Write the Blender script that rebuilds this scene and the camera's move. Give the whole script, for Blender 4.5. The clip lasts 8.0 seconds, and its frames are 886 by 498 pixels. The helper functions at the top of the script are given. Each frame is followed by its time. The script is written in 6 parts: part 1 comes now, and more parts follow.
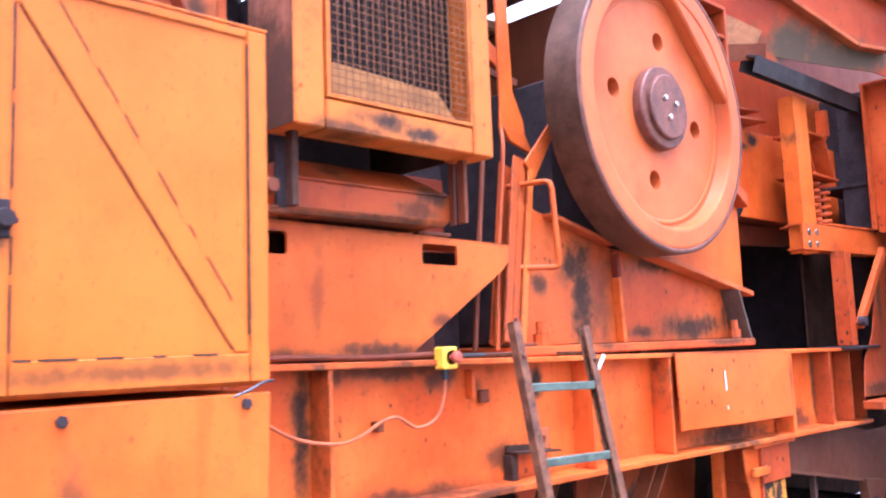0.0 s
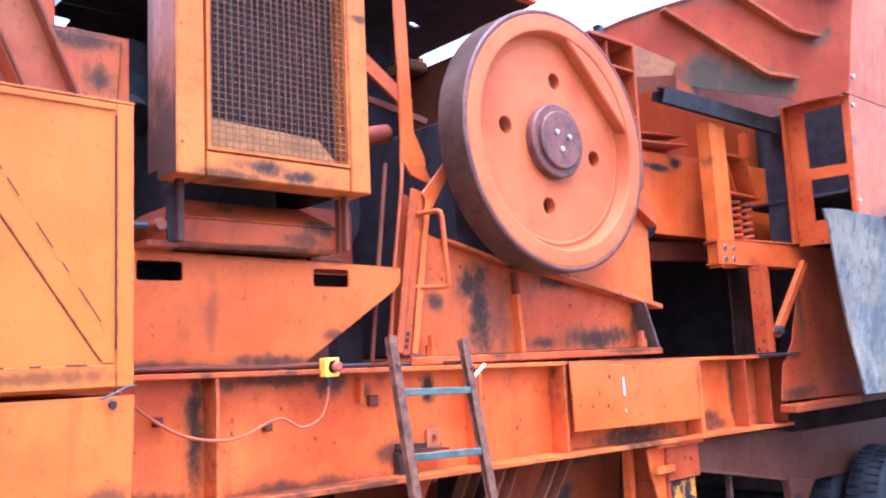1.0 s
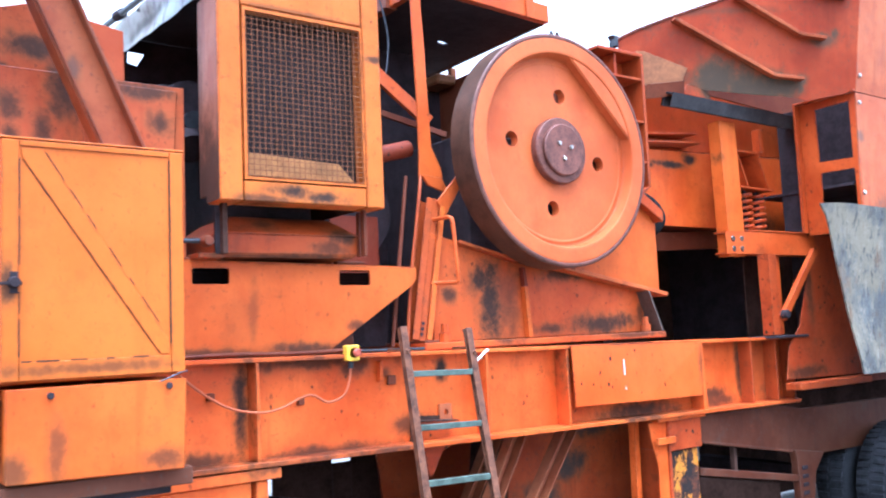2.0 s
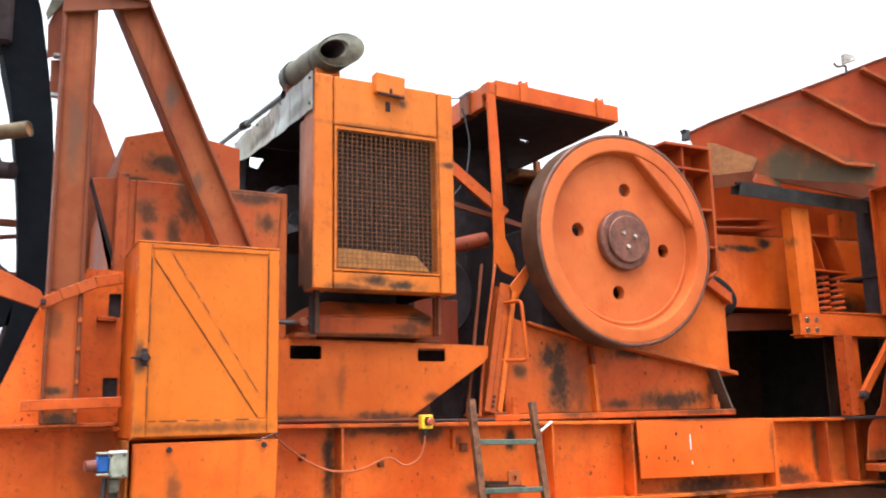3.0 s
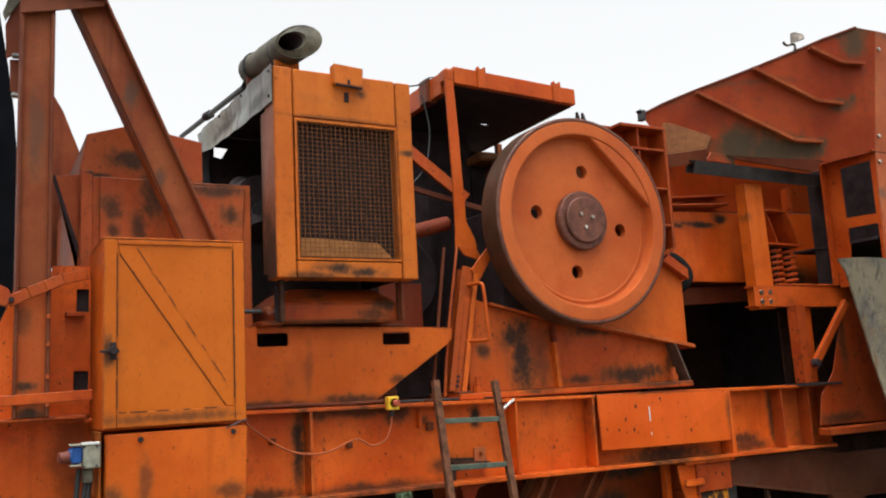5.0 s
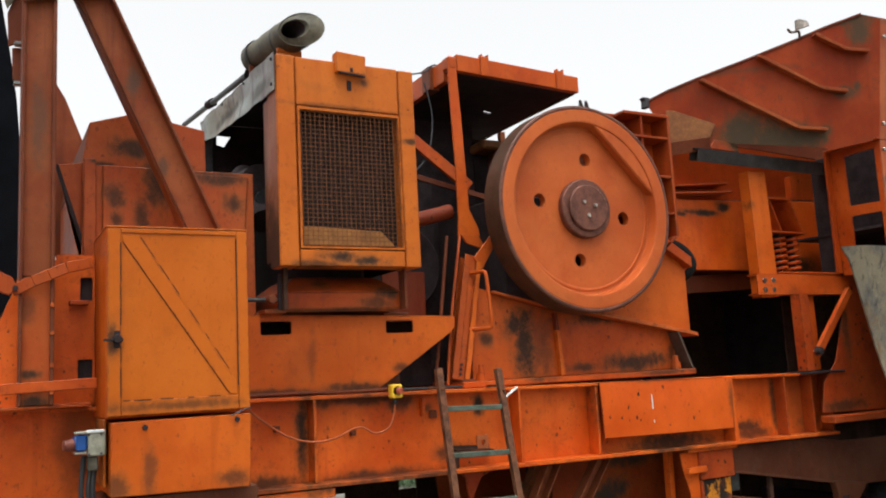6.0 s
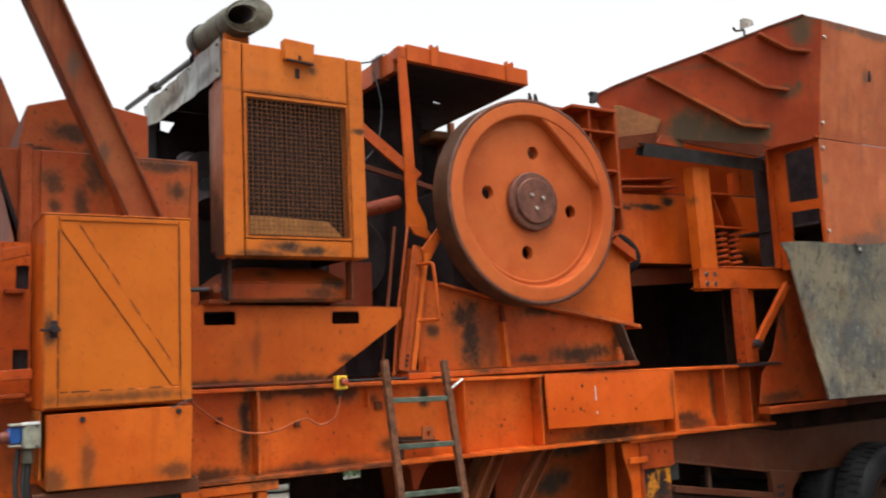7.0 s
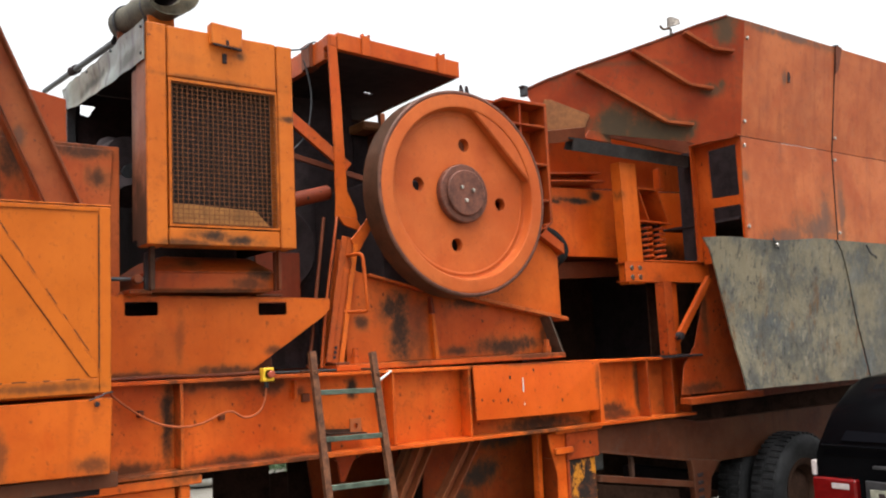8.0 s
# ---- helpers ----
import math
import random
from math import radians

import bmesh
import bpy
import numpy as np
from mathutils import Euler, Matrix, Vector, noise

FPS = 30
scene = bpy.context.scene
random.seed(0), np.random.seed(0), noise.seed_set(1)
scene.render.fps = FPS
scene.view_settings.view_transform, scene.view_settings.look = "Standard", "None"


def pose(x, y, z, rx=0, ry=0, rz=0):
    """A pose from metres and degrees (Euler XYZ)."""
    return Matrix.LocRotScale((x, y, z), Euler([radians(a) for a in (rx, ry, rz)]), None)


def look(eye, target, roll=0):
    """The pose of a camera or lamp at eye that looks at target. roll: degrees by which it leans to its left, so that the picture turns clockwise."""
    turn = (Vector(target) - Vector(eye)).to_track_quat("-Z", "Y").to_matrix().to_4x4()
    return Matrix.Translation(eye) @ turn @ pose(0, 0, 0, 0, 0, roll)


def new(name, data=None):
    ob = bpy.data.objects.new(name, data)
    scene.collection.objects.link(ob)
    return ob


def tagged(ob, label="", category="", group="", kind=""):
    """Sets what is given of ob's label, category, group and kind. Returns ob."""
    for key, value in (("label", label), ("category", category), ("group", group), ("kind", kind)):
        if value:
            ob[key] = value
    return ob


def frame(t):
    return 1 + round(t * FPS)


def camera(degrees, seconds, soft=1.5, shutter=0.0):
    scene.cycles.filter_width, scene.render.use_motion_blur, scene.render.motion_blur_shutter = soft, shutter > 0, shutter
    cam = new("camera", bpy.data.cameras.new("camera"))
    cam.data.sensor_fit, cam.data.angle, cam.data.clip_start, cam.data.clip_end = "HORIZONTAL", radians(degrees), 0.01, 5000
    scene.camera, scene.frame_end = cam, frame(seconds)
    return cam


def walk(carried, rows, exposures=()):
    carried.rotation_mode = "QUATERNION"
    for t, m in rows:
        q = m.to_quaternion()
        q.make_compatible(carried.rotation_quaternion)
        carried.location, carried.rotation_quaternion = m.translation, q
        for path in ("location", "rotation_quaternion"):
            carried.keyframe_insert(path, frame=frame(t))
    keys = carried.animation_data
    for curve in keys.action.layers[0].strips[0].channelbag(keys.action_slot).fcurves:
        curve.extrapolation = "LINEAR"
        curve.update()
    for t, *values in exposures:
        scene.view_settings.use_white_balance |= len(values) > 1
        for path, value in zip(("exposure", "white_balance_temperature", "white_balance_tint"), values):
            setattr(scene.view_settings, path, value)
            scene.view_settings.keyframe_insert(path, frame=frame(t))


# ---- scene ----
cam = camera(54.0, 8.0, 2.0, 0.4)
PATH = [
    (0, (-2.182, -2.303, 1.646), (-0.806, -0.868, 1.867), -2.0),
    (0.5, (-2.009, -2.707, 1.655), (-0.702, -1.215, 1.914), -1.5),
    (1, (-2.054, -3.104, 1.613), (-0.742, -1.616, 1.865), -2.6),
    (1.2, (-2.068, -3.267, 1.612), (-0.775, -1.765, 1.881), -2.7),
    (2.3, (-2.23, -4.101, 1.704), (-1.139, -2.435, 1.883), -1.9),
    (2.5, (-2.251, -4.218, 1.7), (-1.215, -2.531, 1.984), -1.9),
    (3, (-2.207, -4.612, 1.677), (-1.313, -2.859, 2.037), -1.2),
    (3.5, (-2.205, -4.782, 1.711), (-1.365, -3.008, 2.092), -2.2),
    (4, (-2.207, -4.795, 1.713), (-1.289, -3.048, 2.041), -2.4),
    (4.5, (-2.203, -4.785, 1.711), (-1.266, -3.047, 2.031), -2.8),
    (5, (-2.201, -4.784, 1.705), (-1.254, -3.049, 2.009), -3.0),
    (6.5, (-2.201, -4.784, 1.71), (-1.258, -3.04, 1.973), -3.0),
    (7, (-2.191, -4.782, 1.729), (-1.146, -3.094, 1.973), -2.7),
    (7.5, (-2.188, -4.773, 1.72), (-1.054, -3.143, 1.953), -2.8),
    (8, (-2.18, -4.758, 1.72), (-1.0, -3.159, 1.941), -2.7),
]
walk(cam, [(t, look(eye, target, roll)) for t, eye, target, roll in PATH], [(0, 2.83, 5000, 28), (0.5, 2.88, 4450, 25), (1.2, 2.70, 4450, 23), (2.6, 2.55, 5200, 7), (3.3, 1.5, 6400, 8), (4.0, 1.07, 6450, 9), (6.6, 1.10, 6450, 9), (7.3, 1.22, 6450, 9), (8, 1.42, 6450, 9)])

# world and sky light
world = bpy.data.worlds.new("overcast_sky")
scene.world = world
world.use_nodes = True
wt = world.node_tree
wt.nodes.clear()
sky = wt.nodes.new("ShaderNodeTexSky")
sky.sky_type, sky.sun_disc = "NISHITA", False
sky.sun_elevation, sky.sun_rotation = radians(76), radians(207)
sky.air_density, sky.dust_density, sky.ozone_density = 1.0, 6.0, 1.0
grey = wt.nodes.new("ShaderNodeHueSaturation")
grey.inputs["Saturation"].default_value = 0.05
backg = wt.nodes.new("ShaderNodeBackground")
backg.inputs["Strength"].default_value = 0.15
wout = wt.nodes.new("ShaderNodeOutputWorld")
wt.links.new(sky.outputs[0], grey.inputs["Color"])
wt.links.new(grey.outputs[0], backg.inputs["Color"])
wt.links.new(backg.outputs[0], wout.inputs["Surface"])
sun = new("sun", bpy.data.lights.new("sun", "SUN"))
sun.data.energy, sun.data.angle, sun.data.color = 0.5, radians(60), (1.0, 0.97, 0.92)
sun.matrix_world = look((-1, -2, 9), (0, 0, 0))

# ---- materials ----
class Nodes:
    """A small node-tree writer for one material."""
    def __init__(self, name):
        self.mat = bpy.data.materials.new(name)
        self.mat.use_nodes = True
        self.t = self.mat.node_tree
        self.wob = None
        self.bsdf = self.t.nodes["Principled BSDF"]
        self.pos = self.t.nodes.new("ShaderNodeNewGeometry").outputs["Position"]

    def put(self, socket, value):
        if isinstance(value, bpy.types.NodeSocket):
            self.t.links.new(value, socket)
        else:
            socket.default_value = value

    def noise(self, scale, detail=4.0, rough=0.55, stretch=(1, 1, 1), shift=(0, 0, 0), vector=None):
        m = self.t.nodes.new("ShaderNodeMapping")
        m.inputs["Scale"].default_value, m.inputs["Location"].default_value = stretch, shift
        self.t.links.new(vector or self.pos, m.inputs["Vector"])
        n = self.t.nodes.new("ShaderNodeTexNoise")
        n.inputs["Scale"].default_value, n.inputs["Detail"].default_value, n.inputs["Roughness"].default_value = scale, detail, rough
        self.t.links.new(m.outputs[0], n.inputs["Vector"])
        return n.outputs["Fac"]

    def ramp(self, fac, lo, hi, a=0.0, b=1.0):
        n = self.t.nodes.new("ShaderNodeMapRange")
        n.interpolation_type = "SMOOTHSTEP"
        for key, v in zip(("Value", "From Min", "From Max", "To Min", "To Max"), (fac, lo, hi, a, b)):
            self.put(n.inputs[key], v)
        return n.outputs[0]

    def math(self, op, a, b=0.0):
        n = self.t.nodes.new("ShaderNodeMath")
        n.operation, n.use_clamp = op, False
        self.put(n.inputs[0], a), self.put(n.inputs[1], b)
        return n.outputs[0]

    def mix(self, fac, a, b):
        n = self.t.nodes.new("ShaderNodeMix")
        n.data_type = "RGBA"
        self.put(n.inputs["Factor"], fac)
        for key, v in (("A", a), ("B", b)):
            s = [i for i in n.inputs if i.name == key and i.type == "RGBA"][0]
            self.put(s, v if isinstance(v, bpy.types.NodeSocket) else (*v, 1))
        return [o for o in n.outputs if o.type == "RGBA"][0]

    def spot(self, centre, size, wobble=1.7):
        """How far a place is from the middle of a stain of uneven outline: under 1 inside it."""
        sub = self.t.nodes.new("ShaderNodeVectorMath")
        sub.operation = "SUBTRACT"
        self.t.links.new(self.pos, sub.inputs[0])
        sub.inputs[1].default_value = centre
        div = self.t.nodes.new("ShaderNodeVectorMath")
        div.operation = "DIVIDE"
        self.t.links.new(sub.outputs[0], div.inputs[0])
        div.inputs[1].default_value = tuple(0.85 * s for s in size)
        ln = self.t.nodes.new("ShaderNodeVectorMath")
        ln.operation = "LENGTH"
        self.t.links.new(div.outputs[0], ln.inputs[0])
        if self.wob is None:
            big = self.math("MULTIPLY", self.math("SUBTRACT", self.noise(5.0, 9.0, 0.72, (1, 1, 0.8), (2, 6, 4)), 0.5), 1.5 * wobble)
            fine = self.math("MULTIPLY", self.math("SUBTRACT", self.noise(19.0, 7.0, 0.72, (1, 1, 0.8), (5, 3, 1)), 0.5), 0.75 * wobble)
            self.wob = self.math("ADD", big, fine)
        return self.math("ADD", ln.outputs["Value"], self.wob)

    def finish(self, color, rough, metal=0.0, bump=None, strength=0.25, dist=0.004, gloss=0.22):
        self.put(self.bsdf.inputs["Specular IOR Level"], gloss)
        self.put(self.bsdf.inputs["Base Color"], color if isinstance(color, bpy.types.NodeSocket) else (*color, 1))
        self.put(self.bsdf.inputs["Roughness"], rough)
        self.put(self.bsdf.inputs["Metallic"], metal)
        if bump is not None:
            b = self.t.nodes.new("ShaderNodeBump")
            b.inputs["Strength"].default_value, b.inputs["Distance"].default_value = strength, dist
            self.t.links.new(bump, b.inputs["Height"])
            self.t.links.new(b.outputs[0], self.bsdf.inputs["Normal"])
        return self.mat


GRIME, RUST, FILM = (0.024, 0.014, 0.009), (0.14, 0.036, 0.012), (0.115, 0.055, 0.018)


def paint(name, color, dirt=0.5, rust=0.4, rough=0.42, spots=(), grime=GRIME, streak=0.3, dots=0.5, vary=1.0, wear=0.8, film=FILM, soak=0.62):
    """Weathered machine paint: faded patches, runs, oily grime, rust, pitting and chips."""
    n = Nodes(name)
    color = tuple(c * 0.73 for c in color)
    pale = tuple(min(1, c * 1.12 + 0.004) for c in color)
    deep = tuple(c * (1 - vary * f) for c, f in zip(color, (0.22, 0.40, 0.45)))
    col = n.mix(n.ramp(n.noise(1.7, 8, 0.62), 0.34, 0.66), deep, pale)
    # sun-bleached and redder areas
    col = n.mix(n.math("MULTIPLY", n.ramp(n.noise(0.8, 4, 0.6, shift=(7, 5, 1)), 0.48, 0.66), 0.55 * vary), col, tuple(min(1, c * f + a) for c, f, a in zip(color, (1.04, 1.28, 1.6), (0.02, 0.008, 0.004))))
    col = n.mix(n.math("MULTIPLY", n.ramp(n.noise(3.3, 7, 0.7, (1, 1, 0.5), (2, 8, 6)), 0.52, 0.70), 0.6 * vary), col, tuple(c * f for c, f in zip(color, (0.80, 0.52, 0.5))))
    col = n.mix(n.math("MULTIPLY", n.ramp(n.noise(1.25, 9, 0.72, (1, 1, 0.75), (1, 4, 8)), 0.50, 0.74), 0.75 * dirt), col, tuple(c * f for c, f in zip(color, (0.40, 0.34, 0.6))))
    runs = n.ramp(n.noise(6.0, 8, 0.65, (1.6, 1.6, 0.13)), 0.50, 0.68)
    col = n.mix(n.math("MULTIPLY", runs, streak), col, tuple(c * f for c, f in zip(color, (0.46, 0.36, 0.5))))
    speck = n.noise(70, 3, 0.6)
    rusty = n.ramp(n.noise(6.5, 10, 0.75, shift=(3, 1, 2)), 0.555, 0.63)
    chips = n.ramp(n.noise(24, 6, 0.7, shift=(1, 7, 3)), 0.61, 0.65)
    r = n.math("MULTIPLY", n.math("MAXIMUM", n.math("MULTIPLY", rusty, 0.6), chips), rust)
    col = n.mix(r, col, RUST)
    oily = n.math("MULTIPLY", n.ramp(n.noise(2.3, 11, 0.76, shift=(5, 2, 9)), 0.545, 0.70), 0.85 * dirt)
    small = n.math("MULTIPLY", n.ramp(n.noise(11, 8, 0.76, (1, 1, 0.7), (4, 4, 1)), 0.60, 0.70), 0.7 * dirt)
    oily = n.math("MAXIMUM", oily, small)
    oily = n.math("MULTIPLY", oily, n.ramp(speck, 0.3, 0.55, 0.6, 1.0))
    thin = 0.0
    broken = n.ramp(n.noise(17, 8, 0.72, (1, 1, 0.8), (9, 1, 4)), 0.34, 0.50, 0.72, 1.0)
    for centre, size, weight in spots:
        d = n.spot(centre, size)
        thin = n.math("MAXIMUM", thin, n.math("MULTIPLY", n.ramp(d, 0.45, 1.55, 1.0, 0.0), weight))
        oily = n.math("MAXIMUM", oily, n.math("MULTIPLY", n.math("MULTIPLY", n.ramp(d, 0.25, 1.12, 1.0, 0.0), weight), broken))
    if spots:
        col = n.mix(n.math("MULTIPLY", thin, soak), col, film)
    v = n.t.nodes.new("ShaderNodeTexVoronoi")
    v.inputs["Scale"].default_value = 31.0
    stretch = n.t.nodes.new("ShaderNodeMapping")
    stretch.inputs["Scale"].default_value = (1.0, 1.0, 0.72)
    n.t.links.new(n.pos, stretch.inputs["Vector"])
    n.t.links.new(stretch.outputs[0], v.inputs["Vector"])
    own = n.t.nodes.new("ShaderNodeSeparateColor")
    n.t.links.new(v.outputs["Color"], own.inputs["Color"])
    size = n.math("MULTIPLY", n.math("POWER", own.outputs["Red"], 6.0), 0.34)
    edge = n.math("ADD", n.math("SUBTRACT", v.outputs["Distance"], size), n.math("MULTIPLY", n.math("SUBTRACT", speck, 0.5), 0.75))
    pit = n.math("MULTIPLY", n.ramp(edge, -0.05, 0.05, 1.0, 0.0), n.ramp(n.noise(2.6, 5, 0.6, shift=(8, 3, 3)), 0.66 - 0.30 * dots, 0.80 - 0.30 * dots))
    oily = n.math("MAXIMUM", oily, n.math("MULTIPLY", pit, dots))
    grit = n.math("MULTIPLY", n.ramp(n.noise(48, 5, 0.75, (1, 1, 0.6), (6, 1, 8)), 0.60, 0.66), 0.25 + 0.5 * dirt)
    oily = n.math("MAXIMUM", oily, grit)
    # paint worn off along the sharp edges
    soft = n.t.nodes.new("ShaderNodeBevel")
    soft.samples = 3
    soft.inputs["Radius"].default_value = 0.012
    geo = n.t.nodes.new("ShaderNodeNewGeometry")
    dot = n.t.nodes.new("ShaderNodeVectorMath")
    dot.operation = "DOT_PRODUCT"
    n.t.links.new(soft.outputs["Normal"], dot.inputs[0])
    n.t.links.new(geo.outputs["Normal"], dot.inputs[1])
    worn = n.math("MULTIPLY", n.ramp(dot.outputs["Value"], 0.86, 0.985, 1.0, 0.0), n.ramp(n.noise(13, 8, 0.75, shift=(3, 9, 5)), 0.42, 0.58))
    oily = n.math("MAXIMUM", oily, n.math("MULTIPLY", worn, wear))
    col = n.mix(oily, col, grime)
    rg = n.ramp(oily, 0.0, 1.0, rough, 0.62)
    rg = n.math("ADD", rg, n.math("MULTIPLY", n.math("SUBTRACT", n.noise(12, 5, 0.6), 0.5), 0.22))
    h = n.math("ADD", n.math("MULTIPLY", n.noise(9, 4, 0.5), 0.6), n.math("MULTIPLY", speck, 0.12))
    h = n.math("SUBTRACT", h, n.math("MULTIPLY", n.math("MAXIMUM", r, oily), 0.15))
    return n.finish(col, rg, bump=h, strength=0.4, dist=0.007, gloss=0.17)


def plain(name, color, rough, metal=0.0, vary=0.35, scale=9.0, bump=0.2, gloss=0.3):
    n = Nodes(name)
    dark = tuple(c * (1 - vary) for c in color)
    lite = tuple(min(1, c * (1 + vary)) for c in color)
    f = n.noise(scale, 8, 0.65)
    g = n.noise(scale * 7, 3, 0.6)
    return n.finish(n.mix(n.ramp(n.math("ADD", n.math("MULTIPLY", f, 0.75), n.math("MULTIPLY", g, 0.25)), 0.32, 0.68), dark, lite),
                    n.math("ADD", n.math("MULTIPLY", n.math("SUBTRACT", f, 0.5), 0.3), rough), metal, g, bump, gloss=gloss)


ORANGE, YELLOWISH, REDDISH = (0.82, 0.140, 0.011), (0.585, 0.134, 0.006), (0.44, 0.073, 0.008)
paint_beam = paint("orange_paint_on_chassis", ORANGE, 0.38, 0.45, spots=(
    ((-0.545, 0.1, 1.36), (0.05, 0.4, 0.40), 0.95), ((-0.15, 0.1, 1.10), (0.75, 0.5, 0.06), 0.75), ((-0.2, 0.1, 1.565), (0.5, 0.4, 0.05), 0.7),
    ((0.635, 0.1, 1.475), (0.05, 0.3, 0.075), 1.0), ((0.27, 0.1, 1.48), (0.05, 0.3, 0.05), 0.6), ((2.98, 0.1, 1.17), (0.22, 0.4, 0.06), 0.8), ((0.10, 0.1, 1.54), (0.12, 0.3, 0.07), 0.75), ((2.2, 0.1, 1.12), (0.55, 0.4, 0.09), 0.85),
    ((-0.75, 0.1, 1.13), (0.25, 0.4, 0.06), 0.8), ((3.30, 0.1, 1.30), (0.05, 0.4, 0.35), 0.8), ((3.6, 0.1, 1.34), (0.32, 0.4, 0.5), 0.34), ((3.70, 0.1, 1.18), (0.2, 0.4, 0.10), 0.7), ((3.05, 0.1, 1.12), (0.35, 0.4, 0.06), 0.7),
    ((1.53, 0.1, 1.42), (0.05, 0.4, 0.3), 0.85), ((0.42, 0.1, 1.2), (0.16, 0.4, 0.08), 0.7), ((-1.75, 0.1, 1.40), (0.12, 0.4, 0.35), 0.4)), dots=0.8)
paint_cover = paint("orange_paint_on_cover_plate", (0.72, 0.108, 0.006), 0.08, 0.25, 0.4, dots=1.0, streak=0.12, vary=0.5, spots=(
    ((2.1, -0.05, 1.59), (0.5, 0.3, 0.045), 0.7), ((2.72, -0.05, 1.4), (0.04, 0.3, 0.2), 0.5)))
paint_cabinet = paint("yellow_orange_paint", YELLOWISH, 0.14, 0.16, 0.4, spots=(
    ((-1.35, -0.42, 1.61), (0.45, 0.2, 0.035), 0.55), ((-1.62, -0.42, 1.24), (0.08, 0.2, 0.16), 0.6), ((-1.635, -0.42, 1.93), (0.04, 0.2, 0.09), 0.8),
    ((-1.03, -0.42, 1.24), (0.14, 0.2, 0.06), 0.5), ((-1.67, -0.2, 1.8), (0.02, 0.4, 0.6), 0.35), ((-1.66, -0.1, 1.4), (0.05, 0.4, 0.3), 0.6)), streak=0.10, dots=0.2, vary=0.25)
paint_box = paint("orange_paint_on_lower_panel", (0.64, 0.122, 0.006), 0.35, 0.3, 0.42, streak=0.3, dots=0.3, spots=(((-1.62, -0.42, 1.25), (0.07, 0.2, 0.10), 0.6), ((-1.08, -0.42, 1.24), (0.12, 0.2, 0.05), 0.6), ((-1.47, -0.42, 1.30), (0.04, 0.2, 0.14), 0.5)))
paint_housing = paint("yellow_orange_paint_on_engine_housing", (0.61, 0.150, 0.012), 0.35, 0.45, 0.42, spots=(
    ((-0.36, -0.17, 2.385), (0.16, 0.2, 0.05), 0.95), ((-0.20, -0.17, 2.36), (0.18, 0.2, 0.04), 0.95), ((-0.19, -0.17, 3.44), (0.05, 0.2, 0.05), 0.75), ((-0.35, -0.17, 3.27), (0.5, 0.2, 0.02), 0.4),
    ((0.10, -0.17, 3.1), (0.06, 0.2, 0.025), 0.8), ((-0.5, -0.17, 2.34), (0.2, 0.2, 0.03), 0.7), ((-0.5, -0.17, 3.38), (0.12, 0.2, 0.05), 0.10)), vary=0.5, streak=0.18, dots=0.3)
paint_crusher = paint("orange_paint_on_crusher", (0.58, 0.094, 0.008), 0.55, 0.5, spots=(
    ((1.06, 0.15, 1.83), (0.11, 0.5, 0.34), 0.95), ((1.20, 0.15, 1.86), (0.16, 0.5, 0.36), 0.5), ((2.02, 0.15, 1.70), (0.42, 0.5, 0.09), 0.9), ((0.97, 0.15, 1.98), (0.10, 0.5, 0.12), 0.95),
    ((0.76, 0.1, 1.90), (0.06, 0.4, 0.06), 0.8), ((1.55, 0.15, 1.68), (0.15, 0.4, 0.05), 0.8), ((2.36, 0.15, 1.78), (0.06, 0.4, 0.15), 0.7),
    ((1.7, 0.1, 2.02), (0.25, 0.4, 0.06), 0.85), ((2.2, 0.05, 1.62), (0.4, 0.4, 0.03), 0.7)), dots=0.7)
paint_wheel = paint("salmon_orange_paint_on_flywheel", (0.60, 0.128, 0.024), 0.22, 0.22, 0.45, grime=(0.16, 0.05, 0.02), streak=0.12, dots=0.15, vary=0.75)
paint_red = paint("reddish_rusty_paint", REDDISH, 0.6, 0.8, 0.5, spots=(
    ((-0.3, 0.0, 2.09), (0.6, 0.6, 0.03), 0.85), ((0.0, 0.0, 2.2), (0.12, 0.6, 0.07), 0.8), ((-0.45, 0.0, 2.27), (0.3, 0.6, 0.06), 0.6)))
paint_gearbox = paint("stained_orange_cover_paint", (0.47, 0.100, 0.020), 0.55, 0.5, 0.5, spots=(
    ((-1.56, 0.1, 2.73), (0.08, 0.3, 0.10), 0.75), ((-1.55, 0.1, 2.60), (0.05, 0.3, 0.08), 0.75), ((-1.42, 0.1, 2.64), (0.06, 0.3, 0.12), 0.8), ((-1.33, 0.1, 2.80), (0.10, 0.3, 0.20), 0.85),
    ((-1.45, 0.17, 3.02), (0.16, 0.3, 0.07), 0.85), ((-1.33, 0.17, 3.08), (0.09, 0.3, 0.20), 0.85), ((-0.98, 0.1, 2.86), (0.20, 0.3, 0.06), 0.8), ((-0.92, 0.1, 2.72), (0.09, 0.3, 0.09), 0.8), ((-1.62, 0.1, 2.92), (0.1, 0.3, 0.02), 0.8)))
paint_tank = paint("oily_orange_tank_paint", (0.46, 0.080, 0.009), 0.45, 0.5, 0.45, spots=(
    ((-0.3, 0.0, 2.085), (0.6, 0.6, 0.03), 0.8), ((0.0, 0.0, 2.20), (0.10, 0.6, 0.07), 0.85), ((-0.42, 0.1, 2.26), (0.10, 0.6, 0.06), 0.6), ((-0.08, 0.0, 2.13), (0.12, 0.6, 0.05), 0.6), ((-0.25, 0.2, 2.31), (0.4, 0.6, 0.03), 0.6)), streak=0.4)
paint_brown = paint("brownish_rusty_steel", (0.19, 0.048, 0.016), 0.5, 0.7, 0.5)
